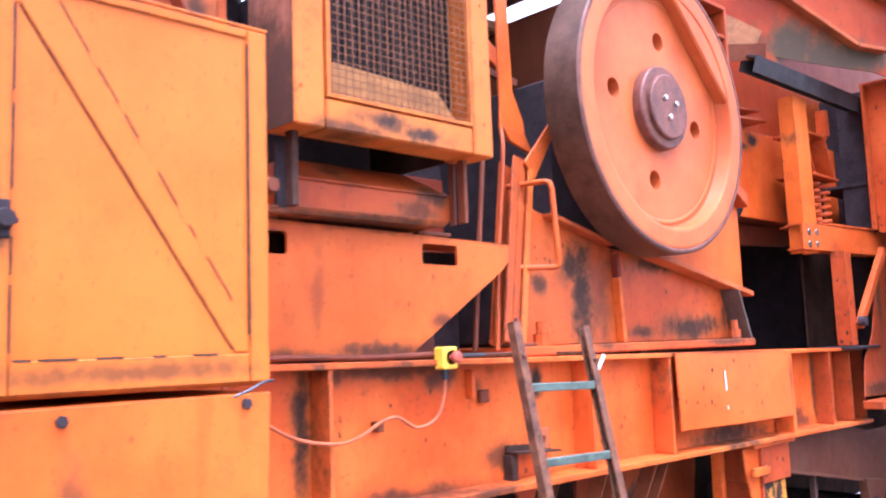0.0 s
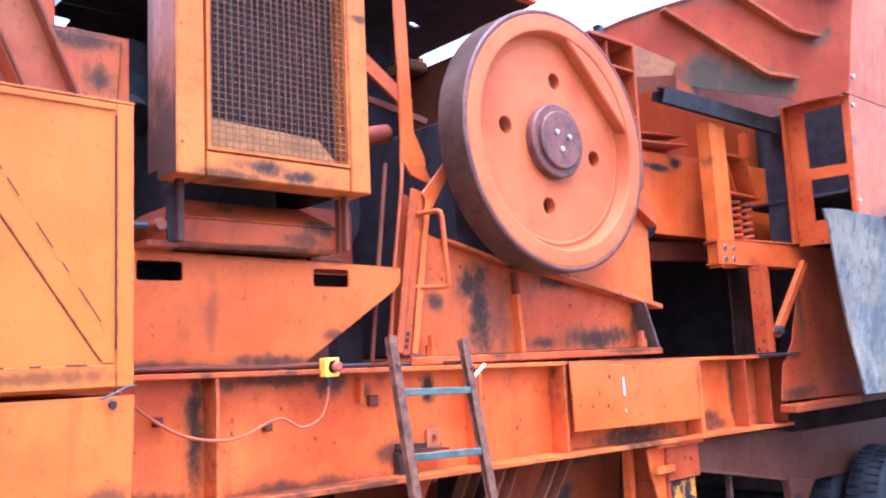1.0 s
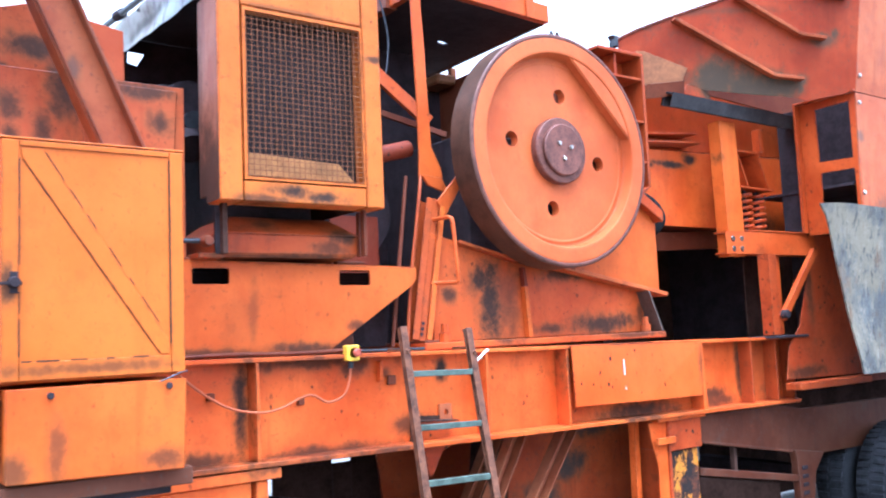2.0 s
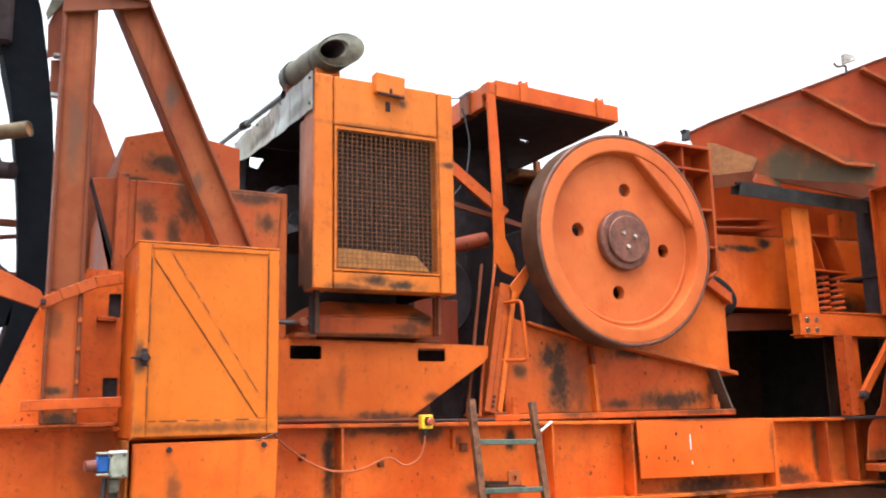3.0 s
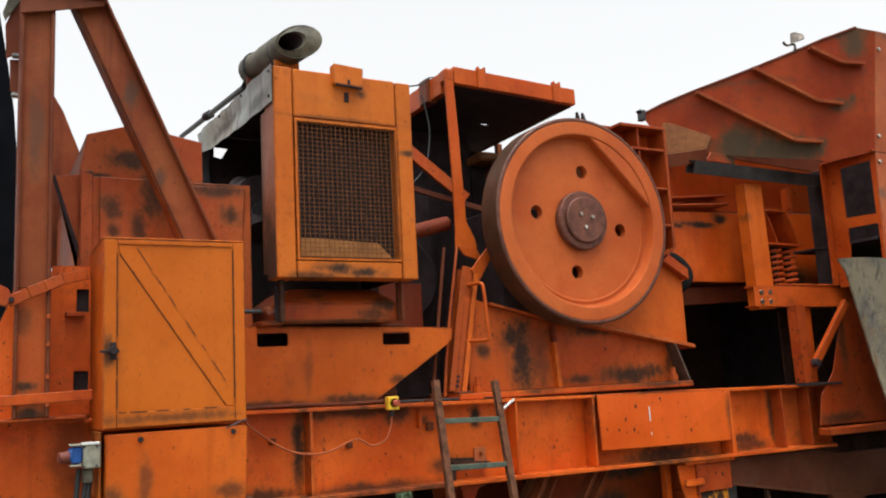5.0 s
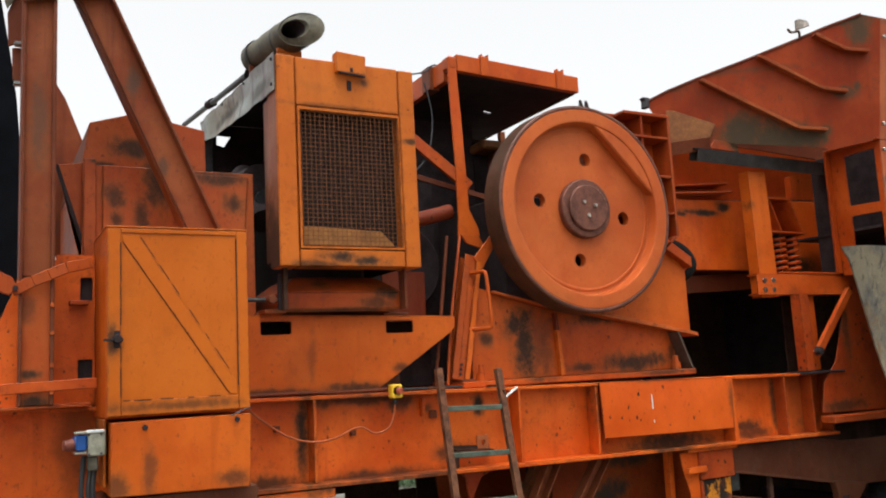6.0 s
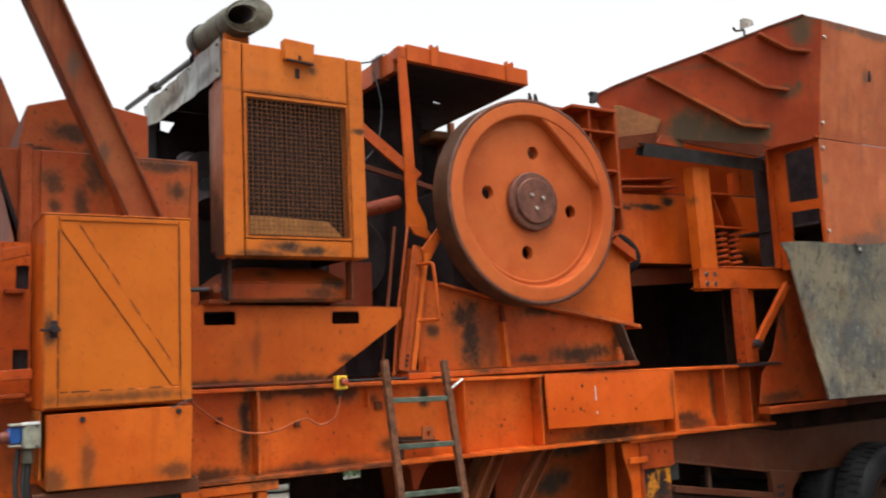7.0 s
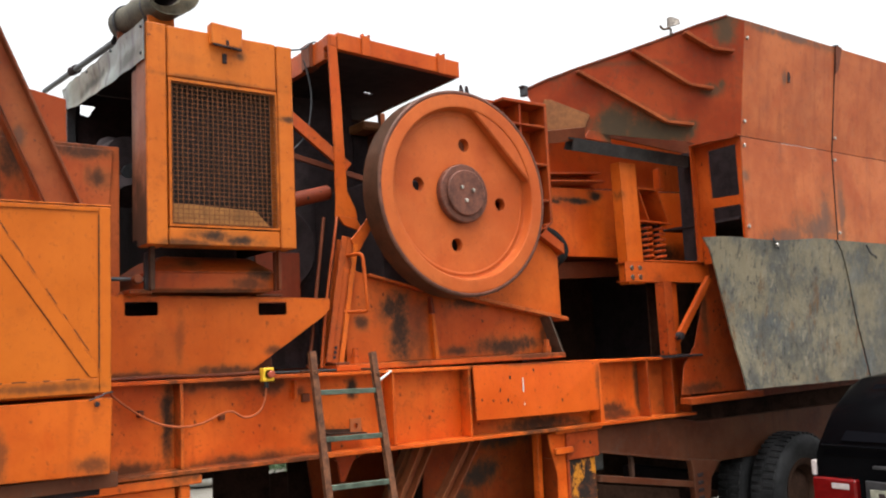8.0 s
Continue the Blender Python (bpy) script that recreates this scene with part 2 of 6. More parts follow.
paint_column = paint("faded_orange_brown_column_paint", (0.30, 0.076, 0.019), 0.5, 0.55, 0.5, streak=0.75, dots=0.3, vary=1.3, grime=(0.055, 0.035, 0.028), spots=(
    ((-1.95, -0.17, 3.05), (0.05, 0.3, 0.30), 0.5), ((-1.93, -0.17, 1.72), (0.08, 0.3, 0.06), 0.8), ((-1.50, -0.15, 3.30), (0.05, 0.3, 0.10), 0.6), ((-1.35, -0.15, 2.85), (0.04, 0.3, 0.08), 0.6)))
strut_tan = paint("pale_dusty_strut_paint", (0.36, 0.115, 0.040), 0.6, 0.5, 0.6)
paint_dark = paint("dark_red_rust_and_shade_paint", (0.22, 0.036, 0.010), 0.6, 0.6, 0.55, dots=0.9)
sheet_zinc = paint("stained_galvanised_sheet", (0.35, 0.37, 0.31), 1.0, 0.3, 0.5, streak=1.0, dots=0.7, grime=(0.045, 0.043, 0.036), film=(0.12, 0.11, 0.08), spots=(((-0.73, 0.9, 3.5), (0.2, 0.5, 0.05), 0.7), ((-0.73, 0.1, 3.42), (0.2, 0.25, 0.06), 0.6)))
paint_tray = paint("orange_paint_on_guard_plate", (0.69, 0.132, 0.009), 0.2, 0.35, spots=(
    ((-0.47, 0.1, 1.80), (0.035, 0.3, 0.20), 0.34), ((-0.54, 0.1, 1.78), (0.10, 0.3, 0.18), 0.12), ((-0.2, 0.1, 1.635), (0.30, 0.3, 0.045), 0.8), ((0.12, 0.1, 1.74), (0.08, 0.3, 0.04), 0.7), ((-0.7, 0.1, 1.63), (0.35, 0.3, 0.035), 0.75),
    ((2.95, 0.34, 2.84), (0.30, 0.3, 0.045), 0.95), ((3.2, 0.34, 2.88), (0.12, 0.3, 0.06), 0.9), ((3.9, 0.34, 2.45), (0.4, 0.3, 0.1), 0.9)), streak=0.2, dots=0.6, vary=0.6)
# Dirty orange, its base colour also darkened for shade on the down-tilted wing.
paint_wing = paint("orange_paint_on_hopper", (0.37, 0.054, 0.008), 0.85, 0.6, grime=(0.060, 0.039, 0.022), film=(0.082, 0.048, 0.019), soak=0.95, spots=(((3.86, -0.63, 4.2), (0.1, 0.2, 0.16), 0.8), ((3.0, 0.0, 3.95), (0.7, 0.6, 0.03), 0.3), ((3.14, -0.05, 3.45), (0.26, 0.9, 0.16), 0.95), ((3.36, -0.22, 3.38), (0.30, 0.9, 0.15), 1.0), ((3.55, -0.35, 3.37), (0.14, 0.6, 0.10), 0.95), ((3.66, -0.40, 3.42), (0.05, 0.6, 0.05), 0.8), ((3.78, -0.5, 3.71), (0.10, 0.5, 0.06), 0.6), ((3.80, -0.5, 4.27), (0.25, 0.5, 0.05), 0.8), ((2.75, 0.2, 3.50), (0.2, 0.5, 0.07), 0.5), ((3.85, -0.5, 3.75), (0.03, 0.2, 0.05), 0.8)), dots=0.2)
paint_panel = paint("faded_pinkish_orange_paint", (0.55, 0.150, 0.046), 0.36, 0.4, 0.5, spots=(
    ((5.0, -0.6, 2.60), (0.38, 0.4, 0.18), 0.7), ((5.20, -0.6, 2.72), (0.12, 0.4, 0.30), 0.6), ((5.47, -0.6, 2.78), (0.07, 0.4, 0.45), 0.6), ((4.55, -0.6, 2.5), (0.4, 0.4, 0.1), 0.6), ((4.58, -0.67, 3.87), (0.05, 0.3, 0.09), 0.6), ((4.6, -0.7, 4.24), (0.9, 0.3, 0.05), 0.7), ((4.03, -0.6, 3.0), (0.06, 0.4, 0.08), 0.6)), grime=(0.10, 0.07, 0.06), streak=0.36, dots=0.3, vary=0.85)
paint_rib = paint("dusty_tan_orange_rib_paint", (0.40, 0.092, 0.022), 0.6, 0.5, 0.6, streak=0.4)
paint_foot = paint("orange_column_foot_paint", (0.50, 0.098, 0.014), 0.45, 0.5, 0.5, streak=0.5, dots=0.4, spots=(((-1.95, -0.17, 1.66), (0.1, 0.3, 0.04), 0.9), ((-1.97, -0.17, 1.79), (0.06, 0.3, 0.03), 0.9), ((-2.0, -0.17, 2.1), (0.05, 0.3, 0.08), 0.4)))
paint_side = paint("oil_stained_tan_side_paint", (0.37, 0.150, 0.082), 0.7, 0.6, 0.55, streak=0.6, film=(0.115, 0.040, 0.017), soak=0.92, grime=(0.05, 0.025, 0.016), spots=(((-0.73, -0.05, 2.45), (0.3, 0.5, 0.36), 0.95), ((-0.73, 0.08, 3.0), (0.3, 0.05, 0.5), 0.5)))
# Muddy brown, taken darker to hold the shade around the lower frame.
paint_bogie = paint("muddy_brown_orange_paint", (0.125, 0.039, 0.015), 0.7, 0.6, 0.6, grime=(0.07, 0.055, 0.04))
paint_skirt = paint("speckled_orange_skirt_paint", (0.47, 0.072, 0.009), 0.8, 0.8, 0.5, dots=1.0, spots=(((3.9, -0.08, 1.27), (0.3, 0.3, 0.06), 0.7), ((4.0, -0.08, 1.9), (0.06, 0.3, 0.4), 0.6)))


def flaking_material():
    n = Nodes("peeling_yellow_paint_on_rust")
    a = n.mix(n.ramp(n.noise(9, 9, 0.7), 0.4, 0.62), (0.020, 0.013, 0.010), (0.14, 0.042, 0.015))
    flake = n.math("MULTIPLY", n.ramp(n.noise(7, 9, 0.68, (1, 1, 0.6), (4, 1, 6)), 0.53, 0.555), n.ramp(n.noise(40, 4, 0.6), 0.35, 0.5))
    a = n.mix(flake, a, (0.52, 0.19, 0.016))
    return n.finish(a, n.ramp(flake, 0, 1, 0.75, 0.45), 0.0, n.math("ADD", n.math("MULTIPLY", flake, 0.5), n.noise(30, 5)), 0.6, 0.006)


paint_chute = paint("mud_smeared_orange_chute_paint", (0.40, 0.070, 0.010), 1.0, 0.8, 0.6, grime=(0.035, 0.028, 0.022), streak=0.5, dots=0.6, spots=(((2.05, 0.62, 0.75), (0.22, 0.4, 0.13), 0.95), ((2.3, 0.62, 0.98), (0.4, 0.4, 0.09), 0.9), ((1.75, 0.62, 0.55), (0.25, 0.4, 0.12), 0.9)))
paint_canopy = paint("orange_canopy_paint", (0.66, 0.112, 0.008), 0.3, 0.4, 0.45, streak=0.3, dots=0.4)
# The last spot darkens the feeder side's lower right end.
paint_feeder = paint("orange_feeder_paint", (0.74, 0.128, 0.008), 0.25, 0.4, 0.45, streak=0.25, dots=0.4, spots=(((2.95, 0.34, 2.87), (0.26, 0.3, 0.035), 1.0), ((3.22, 0.34, 2.92), (0.10, 0.3, 0.055), 1.0), ((2.75, 0.34, 2.85), (0.10, 0.3, 0.03), 0.9), ((3.9, 0.34, 2.45), (0.4, 0.3, 0.1), 0.9)))
paint_flange = paint("chipped_flange_paint", (0.66, 0.150, 0.030), 0.4, 0.9, 0.5, dots=1.0, wear=1.0)
paint_old = flaking_material()
rim_steel = plain("brown_oily_steel", (0.085, 0.042, 0.025), 0.48, 0.35)
edge_steel = plain("bare_worn_steel", (0.12, 0.085, 0.065), 0.5, 0.6)
hub_steel = plain("dark_red_primer", (0.12, 0.043, 0.027), 0.55, 0.15, 0.5, 14)
zinc = plain("galvanised_sheet", (0.24, 0.26, 0.255), 0.5, 0.1, 0.45, 6)
bolt_steel = plain("shiny_bolt_steel", (0.40, 0.36, 0.31), 0.38, 0.8)
dark_steel = plain("dark_grey_steel", (0.045, 0.045, 0.048), 0.45, 0.4)
# Iron parts and sheets that fill in shade; lightened to imitate veiling haze.
black_iron = plain("black_iron_and_shade_fill", (0.034, 0.025, 0.026), 0.8, 0.0, gloss=0.08)
# Brown for clutter and shade-filling panels, lightened for haze as well.
clutter_brown = plain("brown_clutter_and_shade_fill", (0.048, 0.025, 0.017), 0.8, 0.0, 0.5, 5, gloss=0.06)
tyre_rubber = plain("dusty_tyre_rubber", (0.020, 0.020, 0.021), 0.7, 0.0, 0.7, 4, gloss=0.14)
box_cream = plain("grubby_cream_plastic", (0.24, 0.24, 0.185), 0.5, 0.0, 0.3, 25)
plug_red = plain("dull_red_plug", (0.13, 0.035, 0.022), 0.5, 0.0, 0.3, 25)
lamp_shell = plain("chalky_corroded_lamp_shell", (0.20, 0.17, 0.145), 0.6, 0.1, 0.6, 30)
rubber = plain("black_rubber", (0.014, 0.013, 0.013), 0.8, 0.0, 0.4, 12, gloss=0.06)
channel_steel = plain("dark_brown_channel_steel", (0.033, 0.029, 0.028), 0.5, 0.1, 0.5, 8, gloss=0.2)
belt_rubber = plain("conveyor_rubber", (0.006, 0.007, 0.009), 0.9, 0.0, 0.3, 6, gloss=0.03)
exhaust_steel = plain("grey_green_exhaust_steel", (0.088, 0.080, 0.056), 0.6, 0.15, 0.55, 7)
core_brown = plain("radiator_core", (0.014, 0.008, 0.007), 0.6, 0.3, 0.5, 20)
wire_steel = plain("rusty_yellow_wire", (0.165, 0.062, 0.021), 0.55, 0.3, 0.4, 30)
dust_yellow = plain("dusty_ochre_sheet", (0.30, 0.13, 0.035), 0.7, 0.0, 0.35, 9)
dust_tan = plain("tan_dust_on_steel", (0.225, 0.088, 0.031), 0.75, 0.0, 0.35, 7)
seam_brown = plain("dirt_in_open_seams", (0.040, 0.018, 0.009), 0.8, 0.0, 0.6, 30)
roller_cream = plain("cream_roller_pipe", (0.13, 0.092, 0.050), 0.55, 0.1, 0.3, 10)
ladder_rust = plain("rusty_ladder_steel", (0.11, 0.042, 0.019), 0.65, 0.2, 0.65, 22)
ladder_green = plain("worn_green_rung_paint", (0.075, 0.095, 0.070), 0.55, 0.2, 0.4, 20)
estop_yellow = plain("yellow_plastic", (0.75, 0.46, 0.03), 0.4, 0.0, 0.12, 20)
button_red = plain("faded_red_button", (0.32, 0.06, 0.03), 0.4, 0.0, 0.15, 20)
box_white = plain("off_white_plastic", (0.62, 0.62, 0.58), 0.45, 0.0, 0.15, 20)
socket_blue = plain("blue_plastic", (0.012, 0.06, 0.22), 0.4, 0.0, 0.15, 20)
cable_orange = plain("dusty_orange_cable", (0.33, 0.075, 0.022), 0.6, 0.0, 0.25, 20)
cable_black = plain("black_cable", (0.02, 0.02, 0.02), 0.5, 0.0, 0.25, 20)


def sheet_material(name, worn):
    n = Nodes(name)
    a = n.mix(n.ramp(n.noise(2.2, 9, 0.72), 0.40, 0.60), (0.088, 0.084, 0.072), (0.200, 0.166, 0.108))
    a = n.mix(n.math("MULTIPLY", n.ramp(n.noise(3.4, 10, 0.78, (1, 1, 0.6), (1, 3, 5)), 0.51, 0.61), 0.55), a, (0.094, 0.104, 0.108))
    a = n.mix(n.math("MULTIPLY", n.ramp(n.noise(15, 10, 0.82, (1, 1, 0.6), (2, 2, 5)), 0.53, 0.62), 0.8 * worn), a, (0.26, 0.22, 0.155))
    a = n.mix(n.math("MULTIPLY", n.ramp(n.noise(18, 9, 0.82, (1, 1, 0.5), (7, 2, 1)), 0.53, 0.62), 0.9 * worn), a, (0.040, 0.038, 0.034))
    a = n.mix(n.math("MULTIPLY", n.ramp(n.noise(5.0, 9, 0.8, (1, 1, 0.4), (9, 4, 2)), 0.54, 0.64), 0.85 * worn), a, (0.13, 0.066, 0.027))
    return n.finish(a, n.ramp(n.noise(8, 5), 0.3, 0.7, 0.42, 0.8), 0.0, n.noise(5, 8, 0.7), 0.7, 0.016)


def ground_material():
    n = Nodes("muddy_yard_ground")
    a = n.mix(n.ramp(n.noise(0.6, 9, 0.65), 0.35, 0.65), (0.10, 0.09, 0.073), (0.18, 0.163, 0.137))
    a = n.mix(n.ramp(n.noise(22, 5, 0.6), 0.55, 0.7), a, (0.22, 0.205, 0.18))
    return n.finish(a, n.ramp(n.noise(1.3, 5), 0.4, 0.6, 0.5, 0.9), 0.0, n.noise(14, 8, 0.65), 0.7, 0.03)


grey_sheet = sheet_material("grey_dusty_rubber_sheet", 1.0)
smooth_sheet = sheet_material("smooth_grey_rubber_sheet", 0.25)
yard = ground_material()
leaf_green = plain("hazy_green_leaves", (0.07, 0.11, 0.05), 0.7, 0.0, 0.4, 3)
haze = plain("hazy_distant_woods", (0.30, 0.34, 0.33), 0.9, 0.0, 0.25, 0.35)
car_black = plain("black_car_paint", (0.002, 0.002, 0.0025), 0.2, 0.0, 0.2, 3, 0.0, 0.03)
car_glass = plain("dark_car_glass", (0.003, 0.003, 0.004), 0.1, 0.0, 0.1, 3, 0.0, 0.01)
lamp_red = plain("red_lamp_lens", (0.12, 0.003, 0.003), 0.18, 0.0, 0.2, 25, 0.1)
lamp_clear = plain("clear_lamp_lens", (0.45, 0.40, 0.38), 0.2, 0.0, 0.15, 25, 0.1)

# ---- shape helpers ----
ORIGIN = {}


def thing(name, label, category, base, group="", kind=""):
    """A top-level thing: an Empty at its base, to which part() adds meshes given in world metres."""
    ob = new(name)
    ob.empty_display_size = 0.1
    ob.location = base
    ORIGIN[ob.name] = Vector(base)
    return tagged(ob, label, category, group, kind)


def part(name, bm, material, parent=None, label="", smooth=False):
    """Links a bmesh, in world metres, as one mesh under a thing or a part."""
    off = ORIGIN[parent.name] if parent else Vector((0, 0, 0))
    bmesh.ops.recalc_face_normals(bm, faces=bm.faces)
    bmesh.ops.translate(bm, verts=bm.verts, vec=-off)
    for f in bm.faces:
        f.smooth = smooth
    me = bpy.data.meshes.new(name)
    bm.to_mesh(me)
    bm.free()
    me.materials.append(material)
    if smooth:
        me.set_sharp_from_angle(angle=radians(38))
    ob = new(name, me)
    if parent:
        ob.parent = parent
        ORIGIN[ob.name] = off
    return tagged(ob, label) if label else ob


def bevelled(bm, w):
    if w:
        bmesh.ops.bevel(bm, geom=[e for e in bm.edges if e.is_manifold and e.calc_face_angle(0) > 0.6], offset=w, segments=1, affect="EDGES", clamp_overlap=True)
    return bm


def box(x0, x1, y0, y1, z0, z1, w=0.004, bm=None):
    one = bmesh.new()
    v = [one.verts.new((x, y, z)) for x in (x0, x1) for y in (y0, y1) for z in (z0, z1)]
    for q in ((0, 1, 3, 2), (4, 6, 7, 5), (0, 4, 5, 1), (2, 3, 7, 6), (0, 2, 6, 4), (1, 5, 7, 3)):
        one.faces.new([v[i] for i in q])
    bmesh.ops.recalc_face_normals(one, faces=one.faces)
    bevelled(one, w)
    return merge(bm, one)


def merge(bm, one):
    """Adds the bmesh one to bm, if there is one."""
    if bm is None:
        return one
    me = bpy.data.meshes.new("tmp")
    one.to_mesh(me)
    one.free()
    bm.from_mesh(me)
    bpy.data.meshes.remove(me)
    return bm


def prism(points, vec, w=0.003, bm=None):
    """A flat outline of 3D points, pushed along vec."""
    one = bmesh.new()
    a = [one.verts.new(p) for p in points]
    b = [one.verts.new(Vector(p) + Vector(vec)) for p in points]
    one.faces.new(a), one.faces.new(b[::-1])
    for i in range(len(a)):
        j = (i + 1) % len(a)
        one.faces.new((a[j], a[i], b[i], b[j]))
    bmesh.ops.recalc_face_normals(one, faces=one.faces)
    bevelled(one, w)
    return merge(bm, one)


def plate(xz, y0, y1, w=0.003, bm=None):
    return prism([(x, y0, z) for x, z in xz], (0, y1 - y0, 0), w, bm)


def holed(outer, holes, vec, bm=None):
    """A sheet with openings: outlines of 3D points, pushed along vec."""
    one = bmesh.new()
    edges = []
    for loop in (outer, *holes):
        v = [one.verts.new(p) for p in loop]
        edges += [one.edges.new((v[i], v[(i + 1) % len(v)])) for i in range(len(v))]
    bmesh.ops.triangle_fill(one, use_beauty=True, use_dissolve=False, edges=edges)
    got = bmesh.ops.extrude_face_region(one, geom=one.faces[:])
    bmesh.ops.translate(one, verts=[g for g in got["geom"] if isinstance(g, bmesh.types.BMVert)], vec=vec)
    return merge(bm, one)


def slot(x0, x1, z0, z1, y, r=0.012, k=3):
    """A rounded rectangle in a wall that faces along y."""
    out = []
    for cx, cz, a in ((x1 - r, z1 - r, 0), (x0 + r, z1 - r, 90), (x0 + r, z0 + r, 180), (x1 - r, z0 + r, 270)):
        out += [(cx + r * math.cos(radians(a + 90 * i / k)), y, cz + r * math.sin(radians(a + 90 * i / k))) for i in range(k + 1)]
    return out


def sweep(p0, p1, profile, side, w=0.0, bm=None):
    """A profile of (across, along side) metres carried from p0 to p1; side: the way its second axis points."""
    p0, p1 = Vector(p0), Vector(p1)
    d = (p1 - p0).normalized()
    s = (Vector(side) - d * d.dot(Vector(side))).normalized()
    a = d.cross(s)
    return prism([p0 + a * u + s * v for u, v in profile], p1 - p0, w, bm)


def bar(p0, p1, wide, deep, side=(0, -1, 0), w=0.003, bm=None):
    h, k = wide / 2, deep / 2
    return sweep(p0, p1, ((-h, -k), (h, -k), (h, k), (-h, k)), side, w, bm)


def channel(p0, p1, wide, deep, t, side=(0, -1, 0), bm=None):
    """A U section, open towards side."""
    h, k = wide / 2, deep / 2
    return sweep(p0, p1, ((-h, -k), (h, -k), (h, k), (h - t, k), (h - t, -k + t), (-h + t, -k + t), (-h + t, k), (-h, k)), side, 0, bm)


def angle_bar(p0, p1, wide, deep, t, side=(0, -1, 0), bm=None):
    return sweep(p0, p1, ((0, 0), (wide, 0), (wide, t), (t, t), (t, deep), (0, deep)), side, 0, bm)


def tube(points, r, seg=10, bm=None, caps=True):
    """A round bar or hose along points."""
    one = bmesh.new()
    pts = [Vector(p) for p in points]
    ways = [(pts[min(i + 1, len(pts) - 1)] - pts[max(i - 1, 0)]).normalized() for i in range(len(pts))]
    n = ways[0].orthogonal().normalized()
    rings = []
    for p, d in zip(pts, ways):
        n = (n - d * d.dot(n)).normalized()
        b = d.cross(n)
        rings.append([one.verts.new(p + (n * math.cos(2 * math.pi * i / seg) + b * math.sin(2 * math.pi * i / seg)) * r) for i in range(seg)])
    for u, v in zip(rings, rings[1:]):
        for i in range(seg):
            one.faces.new((u[i], u[(i + 1) % seg], v[(i + 1) % seg], v[i]))
    if caps:
        one.faces.new(rings[0][::-1]), one.faces.new(rings[-1])
    return merge(bm, one)


def smoothed(points, k=6):
    """More points on a soft curve through points."""
    p = [Vector(q) for q in points]
    p = [2 * p[0] - p[1], *p, 2 * p[-1] - p[-2]]
    out = []
    for a, b, c, d in zip(p, p[1:], p[2:], p[3:]):
        for i in range(k):
            t = i / k
            out.append(0.5 * (2 * b + (c - a) * t + (2 * a - 5 * b + 4 * c - d) * t * t + (3 * b - a - 3 * c + d) * t ** 3))
    return [*out, p[-2]]


def lathe(profile, centre, axis=(0, 1, 0), seg=64, bm=None, close=False):
    """Turns (radius, along the axis) pairs round an axis."""
    one = bmesh.new()
    d = Vector(axis).normalized()
    n = d.orthogonal().normalized()
    b = d.cross(n)
    c = Vector(centre)
    rings = []
    for r, h in profile:
        if r < 1e-6:
            rings.append([one.verts.new(c + d * h)])
        else:
            rings.append([one.verts.new(c + d * h + (n * math.cos(2 * math.pi * i / seg) + b * math.sin(2 * math.pi * i / seg)) * r) for i in range(seg)])
    pairs = list(zip(rings, rings[1:])) + ([(rings[-1], rings[0])] if close else [])
    for u, v in pairs:
        for i in range(seg):
            j = (i + 1) % seg
            q = [u[i % len(u)], u[j % len(u)], v[j % len(v)], v[i % len(v)]]
            q = list(dict.fromkeys(q))
            if len(q) > 2:
                one.faces.new(q)
    return merge(bm, one)


def bolt_head(p, r, h, axis=(0, -1, 0), seg=6, bm=None):
    return lathe([(0, h), (r * 0.86, h), (r, h * 0.8), (r, 0), (0, 0)], p, axis, seg, bm)


def helix(centre, r, wire, z0, z1, turns, seg=14):
    pts = [(centre[0] + r * math.cos(2 * math.pi * i / seg), centre[1] + r * math.sin(2 * math.pi * i / seg), z0 + (z1 - z0) * i / (turns * seg)) for i in range(int(turns * seg) + 1)]
    return tube(pts, wire, 7)

# ---- setting ----
GROUND = -0.22


def top(x):
    """Height of the chassis beam's top flange: the machine stands a little lower at its hopper end."""
    return 1.596 - 0.0145 * x


def low(x):
    return 1.087 - 0.010 * x


def make_ground():
    bm = bmesh.new()
    n, half = 60, 14.0
    grid = [[bm.verts.new((x, y, GROUND + 0.05 * noise.noise((x * 0.5, y * 0.5, 0)))) for y in np.linspace(-half, half, n)] for x in np.linspace(-half, half, n)]
    for i in range(n - 1):
        for j in range(n - 1):
            bm.faces.new((grid[i][j], grid[i + 1][j], grid[i + 1][j + 1], grid[i][j + 1]))
    rim = [grid[i][0] for i in range(n)] + [grid[-1][j] for j in range(1, n)] + [grid[i][-1] for i in range(n - 2, -1, -1)] + [grid[0][j] for j in range(n - 2, 0, -1)]
    far = [bm.verts.new((v.co.x * 60, v.co.y * 60, GROUND)) for v in rim]
    for i in range(len(rim)):
        j = (i + 1) % len(rim)
        bm.faces.new((rim[i], rim[j], far[j], far[i]))
    tagged(part("ground", bm, yard, smooth=True), "muddy brown gravel yard under the machine", "ground", kind="structure")


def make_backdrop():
    """Hazy woods far behind the yard, the haze put into their pale colour."""
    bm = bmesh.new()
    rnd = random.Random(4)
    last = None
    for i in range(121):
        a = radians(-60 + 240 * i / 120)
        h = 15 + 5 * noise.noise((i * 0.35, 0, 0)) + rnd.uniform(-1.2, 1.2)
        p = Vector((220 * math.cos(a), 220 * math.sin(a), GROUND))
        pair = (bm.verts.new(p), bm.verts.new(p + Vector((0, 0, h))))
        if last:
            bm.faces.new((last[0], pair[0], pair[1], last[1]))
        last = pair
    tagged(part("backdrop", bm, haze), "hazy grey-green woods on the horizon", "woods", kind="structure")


make_ground()
make_backdrop()


